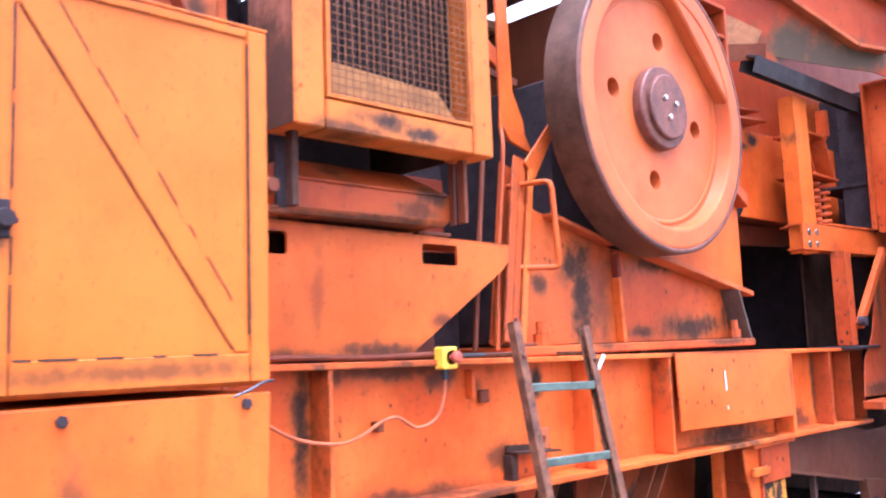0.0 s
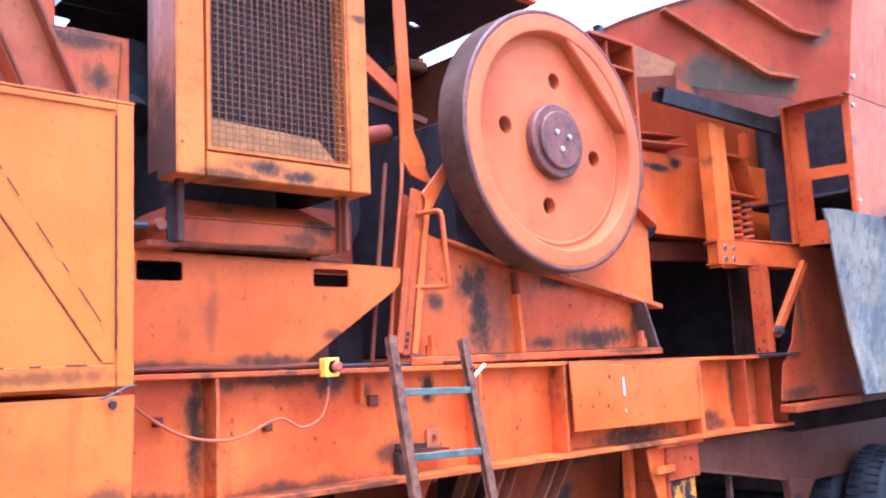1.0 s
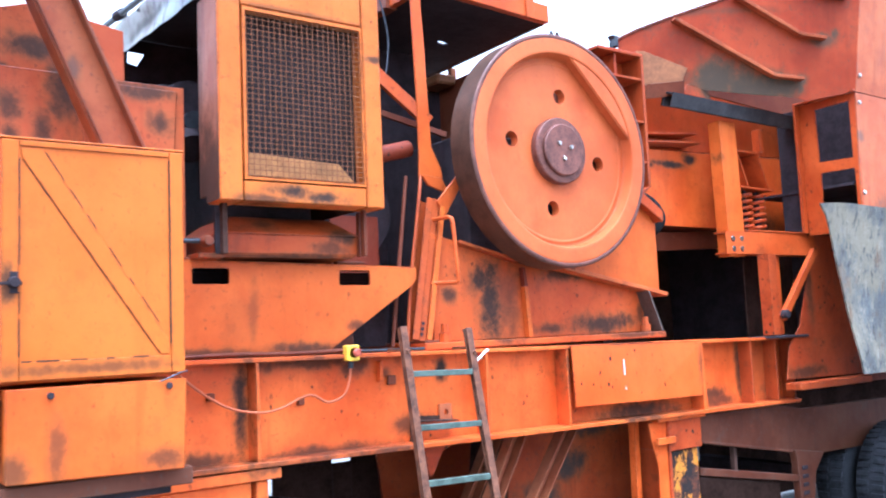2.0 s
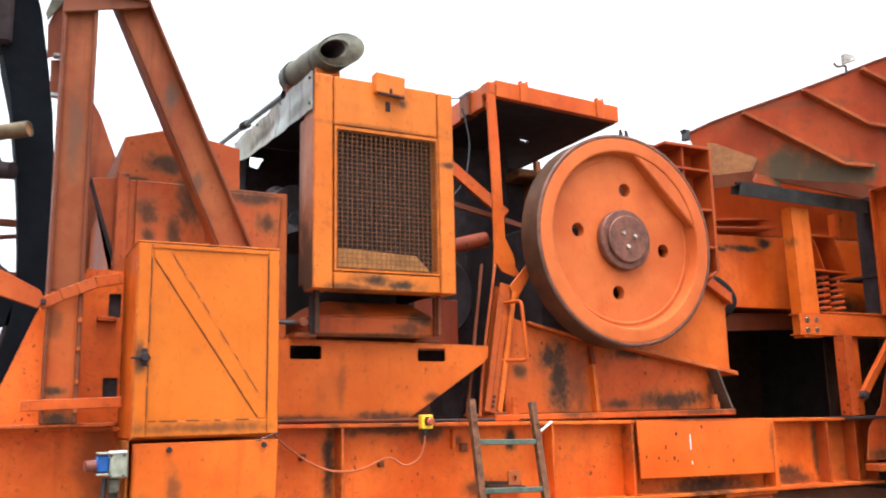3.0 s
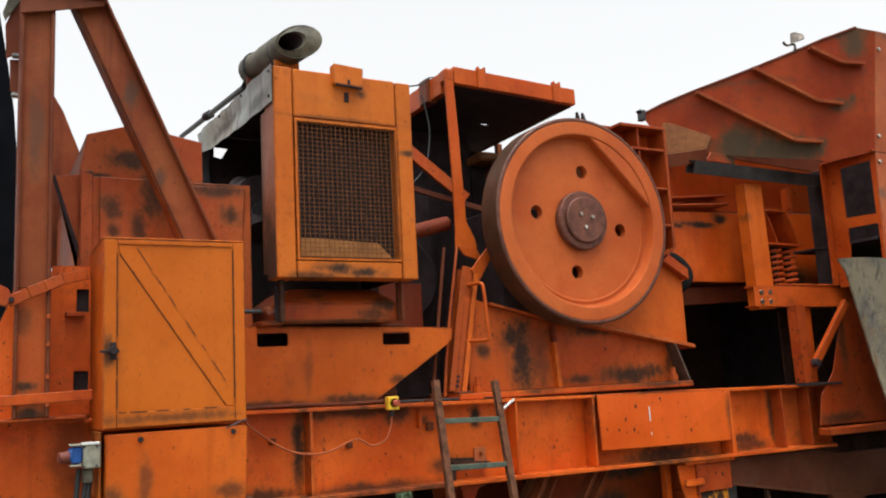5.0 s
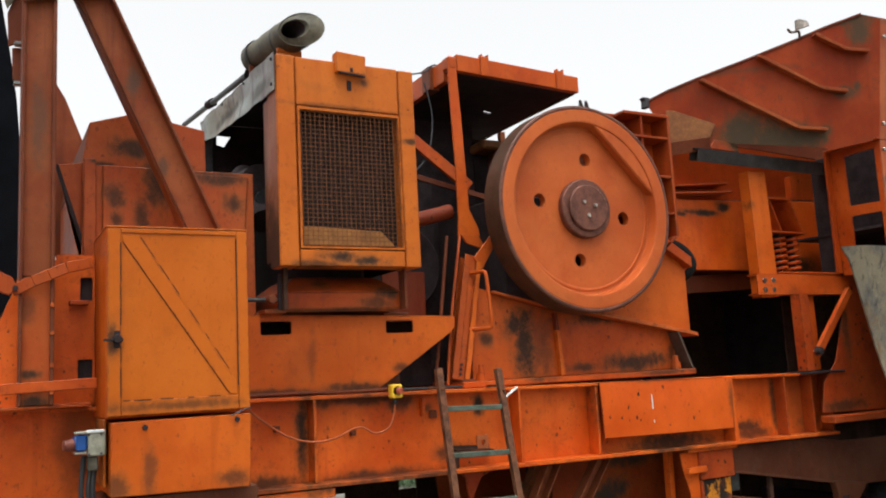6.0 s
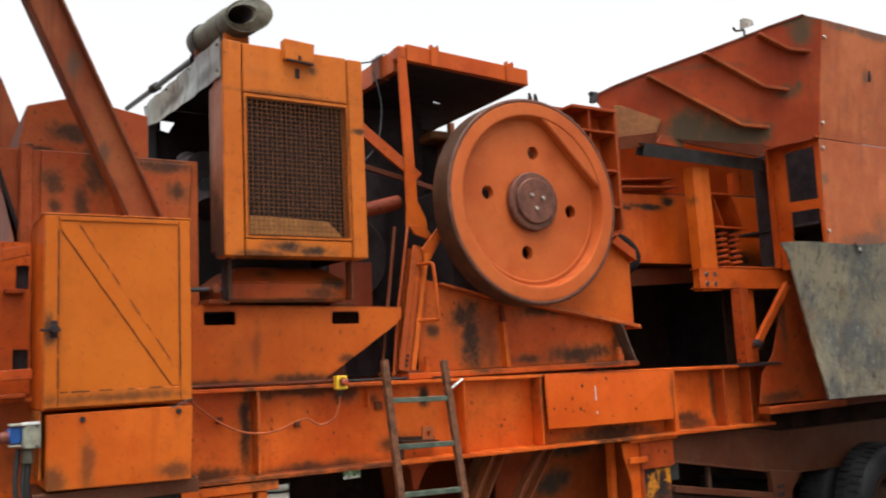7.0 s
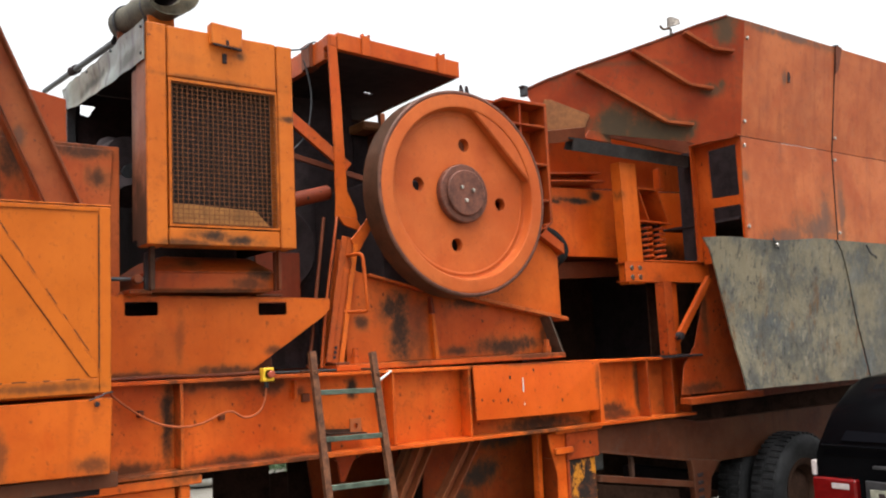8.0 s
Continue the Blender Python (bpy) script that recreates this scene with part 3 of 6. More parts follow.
# ---- chassis ----
def make_chassis():
    t = thing("chassis_beam", "orange-painted steel chassis beam with dark oil stains", "chassis", (0, 0.1, 1.1))
    def run(f, h, y0, y1, x0, x1, name, mat=paint_beam):
        pts = [(x0, y0, f(x0)), (x1, y0, f(x1)), (x1, y0, f(x1) + h), (x0, y0, f(x0) + h)]
        part(name, prism(pts, (0, y1 - y0, 0), 0.003), mat, t)
    run(top, -0.022, -0.012, 0.26, -6.0, 3.86, "top_flange")
    run(low, 0.024, -0.035, 0.26, -0.93, 3.86, "bottom_flange")
    run(low, 0.024, -0.035, 0.26, -6.0, -1.66, "bottom_flange")
    pts = [(-6.0, 0.1, low(-6) + 0.02), (3.86, 0.1, low(3.86) + 0.02), (3.86, 0.1, top(3.86) - 0.02), (-6, 0.1, top(-6) - 0.02)]
    part("web", prism(pts, (0, 0.02, 0), 0), paint_beam, t)
    for x in (-4.0, -2.9, -0.50, 0.88, 1.50, 3.32, 3.62, 3.83):
        part("stiffener", box(x - 0.009, x + 0.009, -0.008, 0.1, low(x) + 0.026, top(x) - 0.023, 0.002), paint_red if x > 3 else paint_beam, t)
    # bent cover plate hung before the web
    bm = prism([(1.525, -0.035, 1.203), (2.13, -0.05, 1.192), (2.712, -0.034, 1.182), (2.75, -0.030, 1.553), (2.1, -0.034, 1.566), (1.515, -0.030, 1.574)], (0, 0.008, 0), 0.002)
    cover = part("cover_plate", bm, paint_cover, t, "bright orange bent cover plate")
    part("scratch", prism([(1.948, -0.0505, 1.275), (1.954, -0.0505, 1.275), (1.953, -0.050, 1.295), (1.948, -0.050, 1.295)], (0, 0.004, 0), 0), box_white, cover, "white paint mark")
    part("scratch", prism([(1.945, -0.0475, 1.37), (1.953, -0.0475, 1.37), (1.95, -0.047, 1.47), (1.944, -0.047, 1.47)], (0, 0.004, 0), 0), box_white, cover, "white paint mark")
    # lower flange doubler and gusset at the plate's end
    part("end_gusset", prism([(2.735, -0.02, 1.06), (2.78, -0.02, 1.06), (2.76, -0.02, 1.55), (2.735, -0.02, 1.55)], (0, 0.11, 0), 0.002), paint_beam, t)
    # small lugs and the step bracket behind the ladder
    part("step_bracket", angle_bar((0.42, 0.095, 1.212), (0.69, 0.095, 1.196), 0.07, 0.03, 0.008, (0, 0, 1)), clutter_brown, t, "dark step bracket welded to the web")
    part("step_bracket", box(0.41, 0.45, 0.05, 0.099, 1.105, 1.205, 0.004), clutter_brown, t)
    part("lug", holed([(0.605, 0.085, 1.205), (0.685, 0.085, 1.205), (0.685, 0.085, 1.29), (0.605, 0.085, 1.29)], [slot(0.630, 0.662, 1.228, 1.262, 0.085, 0.015)], (0, 0.012, 0)), paint_panel, t, "pale pinkish lug with a hole")
    part("under_bracket", plate([(0.52, 1.062), (0.70, 1.058), (0.70, 1.04), (0.655, 1.03), (0.585, 0.90), (0.555, 0.90), (0.54, 1.03), (0.52, 1.04)], 0.14, 0.16), paint_skirt, t)
    part("lug", box(0.215, 0.235, 0.06, 0.1, 1.44, 1.55, 0.003), paint_beam, t)
    part("lug", box(0.275, 0.325, 0.075, 0.1, 1.42, 1.47, 0.004), paint_brown, t)
    for x, z in ((-0.70, 1.43), (-0.24, 1.375)):
        part("cable_clip", box(x - 0.016, x + 0.016, 0.06, 0.10, z - 0.018, z + 0.018, 0.004), paint_brown, t)
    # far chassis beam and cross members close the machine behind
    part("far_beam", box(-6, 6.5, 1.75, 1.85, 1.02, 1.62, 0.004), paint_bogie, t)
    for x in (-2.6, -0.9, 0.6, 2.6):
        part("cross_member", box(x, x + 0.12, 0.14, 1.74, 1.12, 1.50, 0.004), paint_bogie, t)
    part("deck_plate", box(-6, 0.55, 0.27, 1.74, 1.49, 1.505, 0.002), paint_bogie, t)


def make_lower_frame():
    t = thing("bogie_frame", "muddy brown lower frame over the rear wheels", "frame", (4.0, 0.1, 0.7))
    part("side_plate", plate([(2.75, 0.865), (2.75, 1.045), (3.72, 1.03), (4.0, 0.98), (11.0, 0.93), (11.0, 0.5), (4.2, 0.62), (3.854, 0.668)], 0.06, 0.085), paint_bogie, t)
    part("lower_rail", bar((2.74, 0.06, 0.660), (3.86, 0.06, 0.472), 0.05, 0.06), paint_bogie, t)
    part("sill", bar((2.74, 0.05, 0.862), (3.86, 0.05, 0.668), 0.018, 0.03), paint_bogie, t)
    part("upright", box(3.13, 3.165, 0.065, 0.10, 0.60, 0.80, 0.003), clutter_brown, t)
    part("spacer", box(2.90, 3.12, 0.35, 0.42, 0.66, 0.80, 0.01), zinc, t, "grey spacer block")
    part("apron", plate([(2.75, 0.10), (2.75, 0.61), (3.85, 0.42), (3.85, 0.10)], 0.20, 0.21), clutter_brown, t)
    part("hanger", prism([(3.80, 0.02, 0.690), (4.19, 0.02, 0.635), (4.06, 0.02, 0.50), (4.02, 0.02, 0.30), (3.84, 0.02, 0.32), (3.83, 0.02, 0.60)], (0, 0.06, 0), 0.004), paint_bogie, t)
    for i in range(4):
        part("slot_mark", box(3.875, 3.945, 0.012, 0.03, 0.345 + 0.062 * i, 0.375 + 0.062 * i, 0.003), black_iron, t)
    # Added dark plate closes the view through and gives the recess its shade.
    part("recess_dark_plate", box(3.74, 11.0, 0.30, 0.315, 0.86, 2.30, 0.002), clutter_brown, t)
    part("underside", box(4.3, 11.0, 0.09, 1.7, 0.82, 0.84, 0.002), paint_bogie, t)
    part("axle_beam", bar((5.04, -0.1, 0.285), (5.04, 1.86, 0.285), 0.14, 0.14, (1, 0, 0)), black_iron, t)


def make_jack_leg():
    t = thing("jack_leg", "support leg with peeling yellow paint over rust", "support leg", (2.45, 0.05, GROUND))
    part("sleeve", box(2.40, 2.735, 0.02, 0.30, 0.835, 1.035, 0.005), paint_skirt, t)
    part("collar", box(2.27, 2.755, -0.01, 0.32, 1.037, 1.064, 0.004), paint_beam, t)
    part("gusset", prism([(2.235, 0.04, 1.035), (2.40, 0.04, 1.035), (2.40, 0.04, 0.30), (2.30, 0.04, 0.30), (2.31, 0.04, 0.745), (2.25, 0.04, 0.94)], (0, 0.014, 0), 0.002), paint_beam, t)
    part("tab", box(2.265, 2.445, -0.005, 0.02, 0.89, 0.935, 0.004), paint_beam, t)
    part("cheek", box(2.402, 2.425, 0.025, 0.30, GROUND + 0.06, 0.833, 0.004), paint_skirt, t)
    part("post", box(2.43, 2.715, 0.045, 0.27, GROUND + 0.04, 0.83, 0.006), paint_old, t, "rusty inner post with flaking yellow paint")
    part("foot", box(2.25, 2.76, -0.05, 0.36, GROUND, GROUND + 0.05, 0.006), paint_old, t)


def make_under_parts():
    for x0, y0, lean in ((1.145, 0.20, -0.50), (1.545, 0.20, -0.62), (1.45, 0.75, -0.5)):
        t = thing("support_strut", "orange sloping steel strut under the chassis", "strut", (x0 + lean * 1.3, y0, GROUND), "struts under the chassis")
        part("strut", channel((x0 - lean * 0.2, y0, 1.06), (x0 + lean * 1.3, y0, GROUND), 0.095, 0.08, 0.01), strut_tan, t)
    t = thing("discharge_chute", "dark red steel chute under the crusher", "chute", (1.9, 0.9, 0.2))
    part("side", plate([(1.55, 1.08), (2.75, 1.06), (2.6, 0.15), (1.45, 0.15)], 0.62, 0.64), paint_chute, t)
    part("side", plate([(1.0, 1.08), (1.9, 1.06), (1.8, 0.3), (1.1, 0.3)], 1.5, 1.52), paint_red, t)
    part("post", bar((2.285, 0.22, 1.06), (2.262, 0.22, GROUND), 0.045, 0.06), paint_beam, t)
    t = thing("discharge_conveyor", "dusty conveyor frame under the machine", "conveyor", (0.2, 0.9, GROUND))
    part("rail", bar((-1.4, 0.55, 0.95), (2.2, 0.62, 0.18), 0.14, 0.05), paint_bogie, t)
    part("rail", bar((-1.4, 1.45, 0.95), (2.2, 1.45, 0.18), 0.14, 0.05), paint_bogie, t)
    part("belt", prism([(-1.4, 0.58, 1.0), (2.2, 0.65, 0.23), (2.2, 1.42, 0.23), (-1.4, 1.42, 1.0)], (0, 0, 0.02), 0), belt_rubber, t)
    for i in range(6):
        f = i / 5
        part("roller", tube([(-1.3 + 3.4 * f, 0.57, 0.93 - 0.72 * f), (-1.3 + 3.4 * f, 1.43, 0.93 - 0.72 * f)], 0.05, 12), dark_steel, t, smooth=True)
    # Added screen of dark panels blocks light under the machine, with two glimpses left.
    s = thing("rear_dark_screen", "added dark panels keeping light out from under the machine", "skirt", (1.0, 1.9, GROUND))
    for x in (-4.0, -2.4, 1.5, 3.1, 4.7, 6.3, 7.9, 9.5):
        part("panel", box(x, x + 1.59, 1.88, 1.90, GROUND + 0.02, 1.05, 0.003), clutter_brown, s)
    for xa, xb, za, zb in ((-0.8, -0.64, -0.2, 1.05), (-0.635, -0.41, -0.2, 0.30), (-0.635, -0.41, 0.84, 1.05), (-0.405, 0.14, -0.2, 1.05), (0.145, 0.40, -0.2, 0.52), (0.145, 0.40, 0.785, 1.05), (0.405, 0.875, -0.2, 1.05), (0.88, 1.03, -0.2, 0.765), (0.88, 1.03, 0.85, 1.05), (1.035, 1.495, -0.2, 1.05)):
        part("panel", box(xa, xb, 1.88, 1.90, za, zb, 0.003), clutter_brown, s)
    # box girder under the cabinet end
    t = thing("tow_frame", "orange box frame under the chassis beam", "frame", (-0.9, 0.1, 0.8))
    part("rail", box(-1.45, -0.40, -0.03, 0.14, 1.035, 1.085, 0.004), paint_beam, t)
    part("rail", box(-1.35, -0.54, 0.0, 0.14, 0.80, 1.03, 0.005), paint_beam, t)
    part("end_plate", box(-0.52, -0.46, -0.01, 0.14, 0.86, 1.03, 0.004), paint_beam, t)
    part("leg", bar((-0.95, 0.07, 0.82), (-1.05, 0.07, GROUND), 0.12, 0.10), paint_bogie, t)


def make_truck_wheel(y):
    t = thing("truck_wheel", "black truck tyre with worn dusty tread", "wheel", (5.04, y, GROUND), "twin rear wheels")
    c = (5.04, y, GROUND + 0.505)
    prof = [(0.29, -0.10), (0.34, -0.128), (0.43, -0.145), (0.472, -0.138), (0.498, -0.112), (0.512, -0.06), (0.512, 0.06), (0.498, 0.112), (0.472, 0.138), (0.43, 0.145), (0.34, 0.128), (0.29, 0.10)]
    tyre = part("tyre", lathe(prof, c, (0, 1, 0), 56, close=True), tyre_rubber, t, smooth=True)
    bm = bmesh.new()
    for i in range(48):
        a = 2 * math.pi * i / 48
        for s in (-1, 1):
            one = box(-0.020, 0.020, s * 0.060 - 0.048, s * 0.060 + 0.048, 0.495, 0.520, 0.003)
            bmesh.ops.rotate(one, verts=one.verts, cent=(0, 0, 0), matrix=Matrix.Rotation(a + s * 0.03, 3, "Y"))
            bmesh.ops.translate(one, verts=one.verts, vec=c)
            merge(bm, one)
    tagged(part("tread", bm, tyre_rubber, tyre), kind="stuff")
    part("rim", lathe([(0, -0.02), (0.12, -0.03), (0.2, -0.0), (0.24, -0.09), (0.295, -0.11), (0.295, 0.11), (0, 0.11)], c, (0, 1, 0), 40), clutter_brown, t, smooth=True)


make_chassis()
make_lower_frame()
make_jack_leg()
make_under_parts()
make_truck_wheel(-0.13)
make_truck_wheel(0.21)


# ---- tool cabinet, sockets ----
def make_cabinet():
    t = thing("tool_cabinet", "yellow-orange steel tool cabinet with a closed braced door", "cabinet", (-1.33, -0.15, 1.19))
    t.location.x += 0.010
    y = -0.41
    part("body", box(-1.672, -0.992, -0.392, 0.12, 1.565, 2.478, 0.006), paint_box, t, "orange cabinet body")
    d = part("door", box(-1.668, -0.996, y, -0.394, 1.572, 2.470, 0.005), paint_cabinet, t)
    # proud border and brace of the door, with open seams
    part("border", box(-1.668, -1.610, y - 0.007, y, 1.575, 2.468, 0.002), paint_cabinet, d)
    part("border", box(-1.050, -0.996, y - 0.007, y, 1.575, 2.468, 0.002), paint_cabinet, d)
    part("border", box(-1.607, -1.053, y - 0.007, y, 1.575, 1.643, 0.002), paint_cabinet, d)
    part("border", box(-1.607, -1.053, y - 0.007, y, 2.446, 2.468, 0.002), paint_cabinet, d)
    part("brace", plate([(-1.600, 2.440), (-1.530, 2.440), (-1.058, 1.700), (-1.058, 1.648), (-1.092, 1.648), (-1.600, 2.405)], y - 0.006, y, 0.002), paint_cabinet, d)
    part("seam", plate([(-1.5995, 2.397), (-1.5945, 2.40), (-1.092, 1.654), (-1.100, 1.654)], y - 0.0016, y + 0.001, 0), seam_brown, d, "dark open seam beside the brace")
    part("seam", box(-1.0535, -1.0495, y - 0.0085, y, 1.69, 2.43, 0), seam_brown, d, "dark open hinge seam")
    part("latch", lathe([(0, 0.03), (0.018, 0.03), (0.024, 0.0), (0, 0)], (-1.625, y - 0.006, 1.935), (0, -1, 0), 12), black_iron, d, "dark round latch", True)
    part("latch_bar", box(-1.688, -1.60, y - 0.028, y - 0.018, 1.925, 1.937, 0.002), black_iron, d)
    part("latch_plate", box(-1.640, -1.612, y - 0.014, y - 0.006, 1.895, 1.975, 0.002), black_iron, d)
    # the brace's upper seam and the sill's seam show as broken dark lines
    for a, b in ((0.02, 0.16), (0.20, 0.30), (0.33, 0.40), (0.50, 0.60), (0.66, 0.70), (0.76, 0.90)):
        p, q = Vector((-1.528, 0, 2.442)).lerp(Vector((-1.050, 0, 1.700)), a), Vector((-1.528, 0, 2.442)).lerp(Vector((-1.050, 0, 1.700)), b)
        part("seam", plate([(p.x, p.z), (p.x + 0.004, p.z + 0.001), (q.x + 0.0035, q.z + 0.001), (q.x, q.z)], y - 0.002, y + 0.001, 0), seam_brown, d)
    for xa, xb in ((-1.60, -1.565), (-1.55, -1.47), (-1.43, -1.37), (-1.30, -1.27), (-1.20, -1.14)):
        part("seam", box(xa, xb, y - 0.0075, y, 1.6415, 1.6465, 0), seam_brown, d)
    for za, zb in ((1.66, 1.80), (1.82, 1.90), (2.00, 2.18), (2.21, 2.40)):
        part("seam", box(-1.6105, -1.6065, y - 0.008, y, za, zb, 0), seam_brown, d)
    part("top_lip", box(-1.674, -0.990, y - 0.003, 0.122, 2.473, 2.481, 0.002), paint_cabinet, t)
    low_box = part("lower_panel", prism([(-1.652, y, 1.205), (-1.0, y, 1.190), (-0.988, y, 1.548), (-1.652, y, 1.546)], (0, 0.40, 0), 0.005), paint_box, t)
    part("bolt", bolt_head((-1.50, y, 1.515), 0.014, 0.008), black_iron, low_box)
    part("bolt", bolt_head((-1.06, y, 1.522), 0.014, 0.008), black_iron, low_box)
    part("wire_tie", tube(smoothed([(-1.10, y - 0.01, 1.540), (-1.06, y - 0.02, 1.556), (-1.02, y - 0.015, 1.572), (-0.99, y - 0.01, 1.575)], 4), 0.0035, 6), dark_steel, low_box)
    part("base_tray", box(-1.70, -0.95, -0.36, 0.10, 1.12, 1.19, 0.004), paint_bogie, t)
    part("base_angle", box(-1.62, -1.02, -0.30, 0.0, 1.085, 1.118, 0.004), black_iron, t)


def make_sockets():
    t = thing("power_socket_box", "off-white socket box with a blue socket and red plug", "socket box", (-1.72, -0.30, 1.4))
    part("case", box(-1.736, -1.658, -0.36, -0.25, 1.398, 1.515, 0.006), box_cream, t)
    b = part("blue_socket", lathe([(0, 0.055), (0.030, 0.055), (0.036, 0.045), (0.036, 0.0), (0, 0)], (-1.742, -0.315, 1.462), (-1, -0.2, 0), 18), socket_blue, t, "blue round socket", True)
    part("flap", box(-1.785, -1.742, -0.36, -0.30, 1.425, 1.50, 0.006), socket_blue, b)
    part("red_plug", lathe([(0, 0.06), (0.024, 0.055), (0.03, 0.0), (0, 0)], (-1.785, -0.32, 1.455), (-1, -0.2, 0), 16), plug_red, t, "dull red plug", True)
    part("lower_socket", box(-1.735, -1.69, -0.345, -0.27, 1.33, 1.395, 0.005), exhaust_steel, t, "grimy grey lower socket")
    for z0, z1 in ((1.412, 1.420), (1.505, 1.513)):
        part("socket_guard", box(-1.792, -1.742, -0.37, -0.28, z0, z1, 0.002), box_cream, t)
    part("lid_lip", box(-1.746, -1.664, -0.366, -0.358, 1.506, 1.519, 0.002), box_white, t)
    for x, z in ((-1.732, 1.408), (-1.678, 1.408), (-1.732, 1.498), (-1.678, 1.498)):
        part("screw", bolt_head((x, -0.36, z), 0.006, 0.003, (0, -1, 0), 8), dark_steel, t)
    part("mounting_strip", box(-1.668, -1.655, -0.34, -0.05, 1.25, 1.56, 0.003), paint_cabinet, t)
    for k, (dx, dz) in enumerate(((0.0, 0.33), (-0.03, 0.40), (0.02, 0.36))):
        c = thing("power_cable", "black power cable hanging from the socket box", "cable", (-1.71 + dx, -0.31, 1.0), "socket cables")
        part("cable", tube(smoothed([(-1.72 + dx, -0.31, dz + 1.0), (-1.73 + dx, -0.32, 1.22), (-1.70 + dx, -0.30, 1.05), (-1.62 + dx * 2, -0.28, 0.97 - 0.02 * k), (-1.50, -0.2, 1.02 + 0.02 * k)], 5), 0.012, 8), cable_black, c, smooth=True)


make_cabinet()
make_sockets()


# ---- support frame beside the cabinet ----
def make_support_frame():
    t = thing("steel_trestle", "brownish rusty A-shaped steel frame on the chassis", "frame", (-1.9, -0.1, 1.62))
    part("column", box(-2.020, -1.885, -0.170, 0.02, 2.262, 5.2, 0.003), paint_column, t)
    # Lower column in a clearer orange; the join hides behind the flat bar.
    part("column_foot", box(-2.020, -1.885, -0.168, 0.02, 1.643, 2.260, 0.003), paint_foot, t, "orange foot of the column")
    part("column_flange", box(-2.028, -2.014, -0.200, 0.05, 1.643, 5.2, 0.003), paint_brown, t)
    part("column_flange", box(-1.892, -1.872, -0.196, 0.05, 1.643, 5.2, 0.003), paint_brown, t)
    part("strut", channel((-2.045, -0.10, 4.535), (-1.138, -0.10, 2.49), 0.165, 0.10, 0.012, (0, 1, 0)), paint_column, t)
    part("strut_flange", bar((-1.967, -0.140, 4.535), (-1.060, -0.140, 2.49), 0.014, 0.13), paint_brown, t)
    part("strut_flange", bar((-2.123, -0.120, 4.535), (-1.216, -0.120, 2.49), 0.010, 0.09), paint_brown, t)
    part("cross_bar", prism([(-2.045, -0.24, 3.757), (-1.634, -0.24, 3.766), (-1.634, -0.24, 3.796), (-2.045, -0.24, 3.786)], (0, 0.15, 0), 0.003), paint_brown, t)
    part("cross_bar", plate([(-2.035, 3.757), (-1.640, 3.766), (-1.640, 3.738), (-1.78, 3.70), (-2.035, 3.635)], -0.215, -0.205), paint_brown, t)
    part("gusset", prism([(-2.27, -0.08, 1.63), (-2.02, -0.08, 1.63), (-2.02, -0.08, 2.30), (-2.05, -0.08, 2.20)], (0, 0.014, 0), 0.002), paint_beam, t)
    part("base_plate", box(-2.28, -1.70, -0.16, 0.06, 1.625, 1.642, 0.003), paint_crusher, t)
    # slotted mounting plate between column and cabinet
    y = 0.03
    part("mounting_plate", holed([(-1.865, y, 1.64), (-1.665, y, 1.64), (-1.665, y, 2.40), (-1.845, y, 2.40), (-1.865, y, 2.34)],
                                 [slot(-1.735, -1.675, 2.16, 2.28, y, 0.008), slot(-1.745, -1.675, 1.74, 1.86, y, 0.008)], (0, 0.014, 0)), paint_beam, t)
    # Black sheet added so the slots look like shaded openings.
    part("slot_dark_fill", box(-1.77, -1.655, 0.050, 0.056, 1.68, 2.36, 0), black_iron, t)
    part("stop", box(-1.79, -1.70, -0.03, 0.03, 2.135, 2.158, 0.003), paint_crusher, t)
    for z in (1.70, 1.83, 1.985, 2.12):
        part("bolt", bolt_head((-1.882, -0.197, z), 0.013, 0.012), paint_foot, t)
    bent = [(-2.06, -0.215, 2.185), (-1.97, -0.215, 2.232), (-1.90, -0.215, 2.264), (-1.82, -0.20, 2.302), (-1.70, -0.15, 2.335)]
    for a, b in zip(bent, bent[1:]):
        part("flat_bar", bar(a, b, 0.055, 0.01, (0, -1, 0)), paint_foot, t)
    part("pin", tube([(-2.045, -0.245, 2.197), (-2.045, -0.15, 2.197)], 0.013, 10), black_iron, t)
    part("lower_bar", bar((-2.11, -0.205, 1.725), (-1.68, -0.205, 1.737), 0.05, 0.01, (0, -1, 0)), paint_crusher, t)
    a = thing("swing_arm", "tapered orange steel arm pinned to the frame", "arm", (-2.6, -0.2, 2.2))
    part("arm", plate([(-3.2, 2.30), (-2.42, 2.44), (-2.06, 2.25), (-2.035, 2.20), (-2.07, 2.165), (-2.42, 2.285), (-3.2, 2.15)], -0.235, -0.215), paint_foot, a)
    # plates behind the column
    part("back_plate", plate([(-2.066, 3.54), (-1.99, 3.548), (-1.99, 3.325), (-2.06, 3.365)], 0.20, 0.212), paint_brown, t)
    part("back_plate", plate([(-2.035, 3.90), (-1.99, 3.86), (-1.99, 3.60), (-2.083, 3.552), (-2.09, 3.74)], 0.22, 0.232), paint_brown, t)
    part("back_brace", prism([(-2.01, 0.20, 4.12), (-2.01, 0.20, 3.90), (-2.092, 0.20, 3.755), (-2.105, 0.20, 3.80)], (0, 0.012, 0), 0.002), exhaust_steel, t, "grey flat brace")
    for z in (3.325, 3.545):
        part("lug", box(-2.055, -2.0, 0.15, 0.20, z, z + 0.016, 0.002), zinc, t)


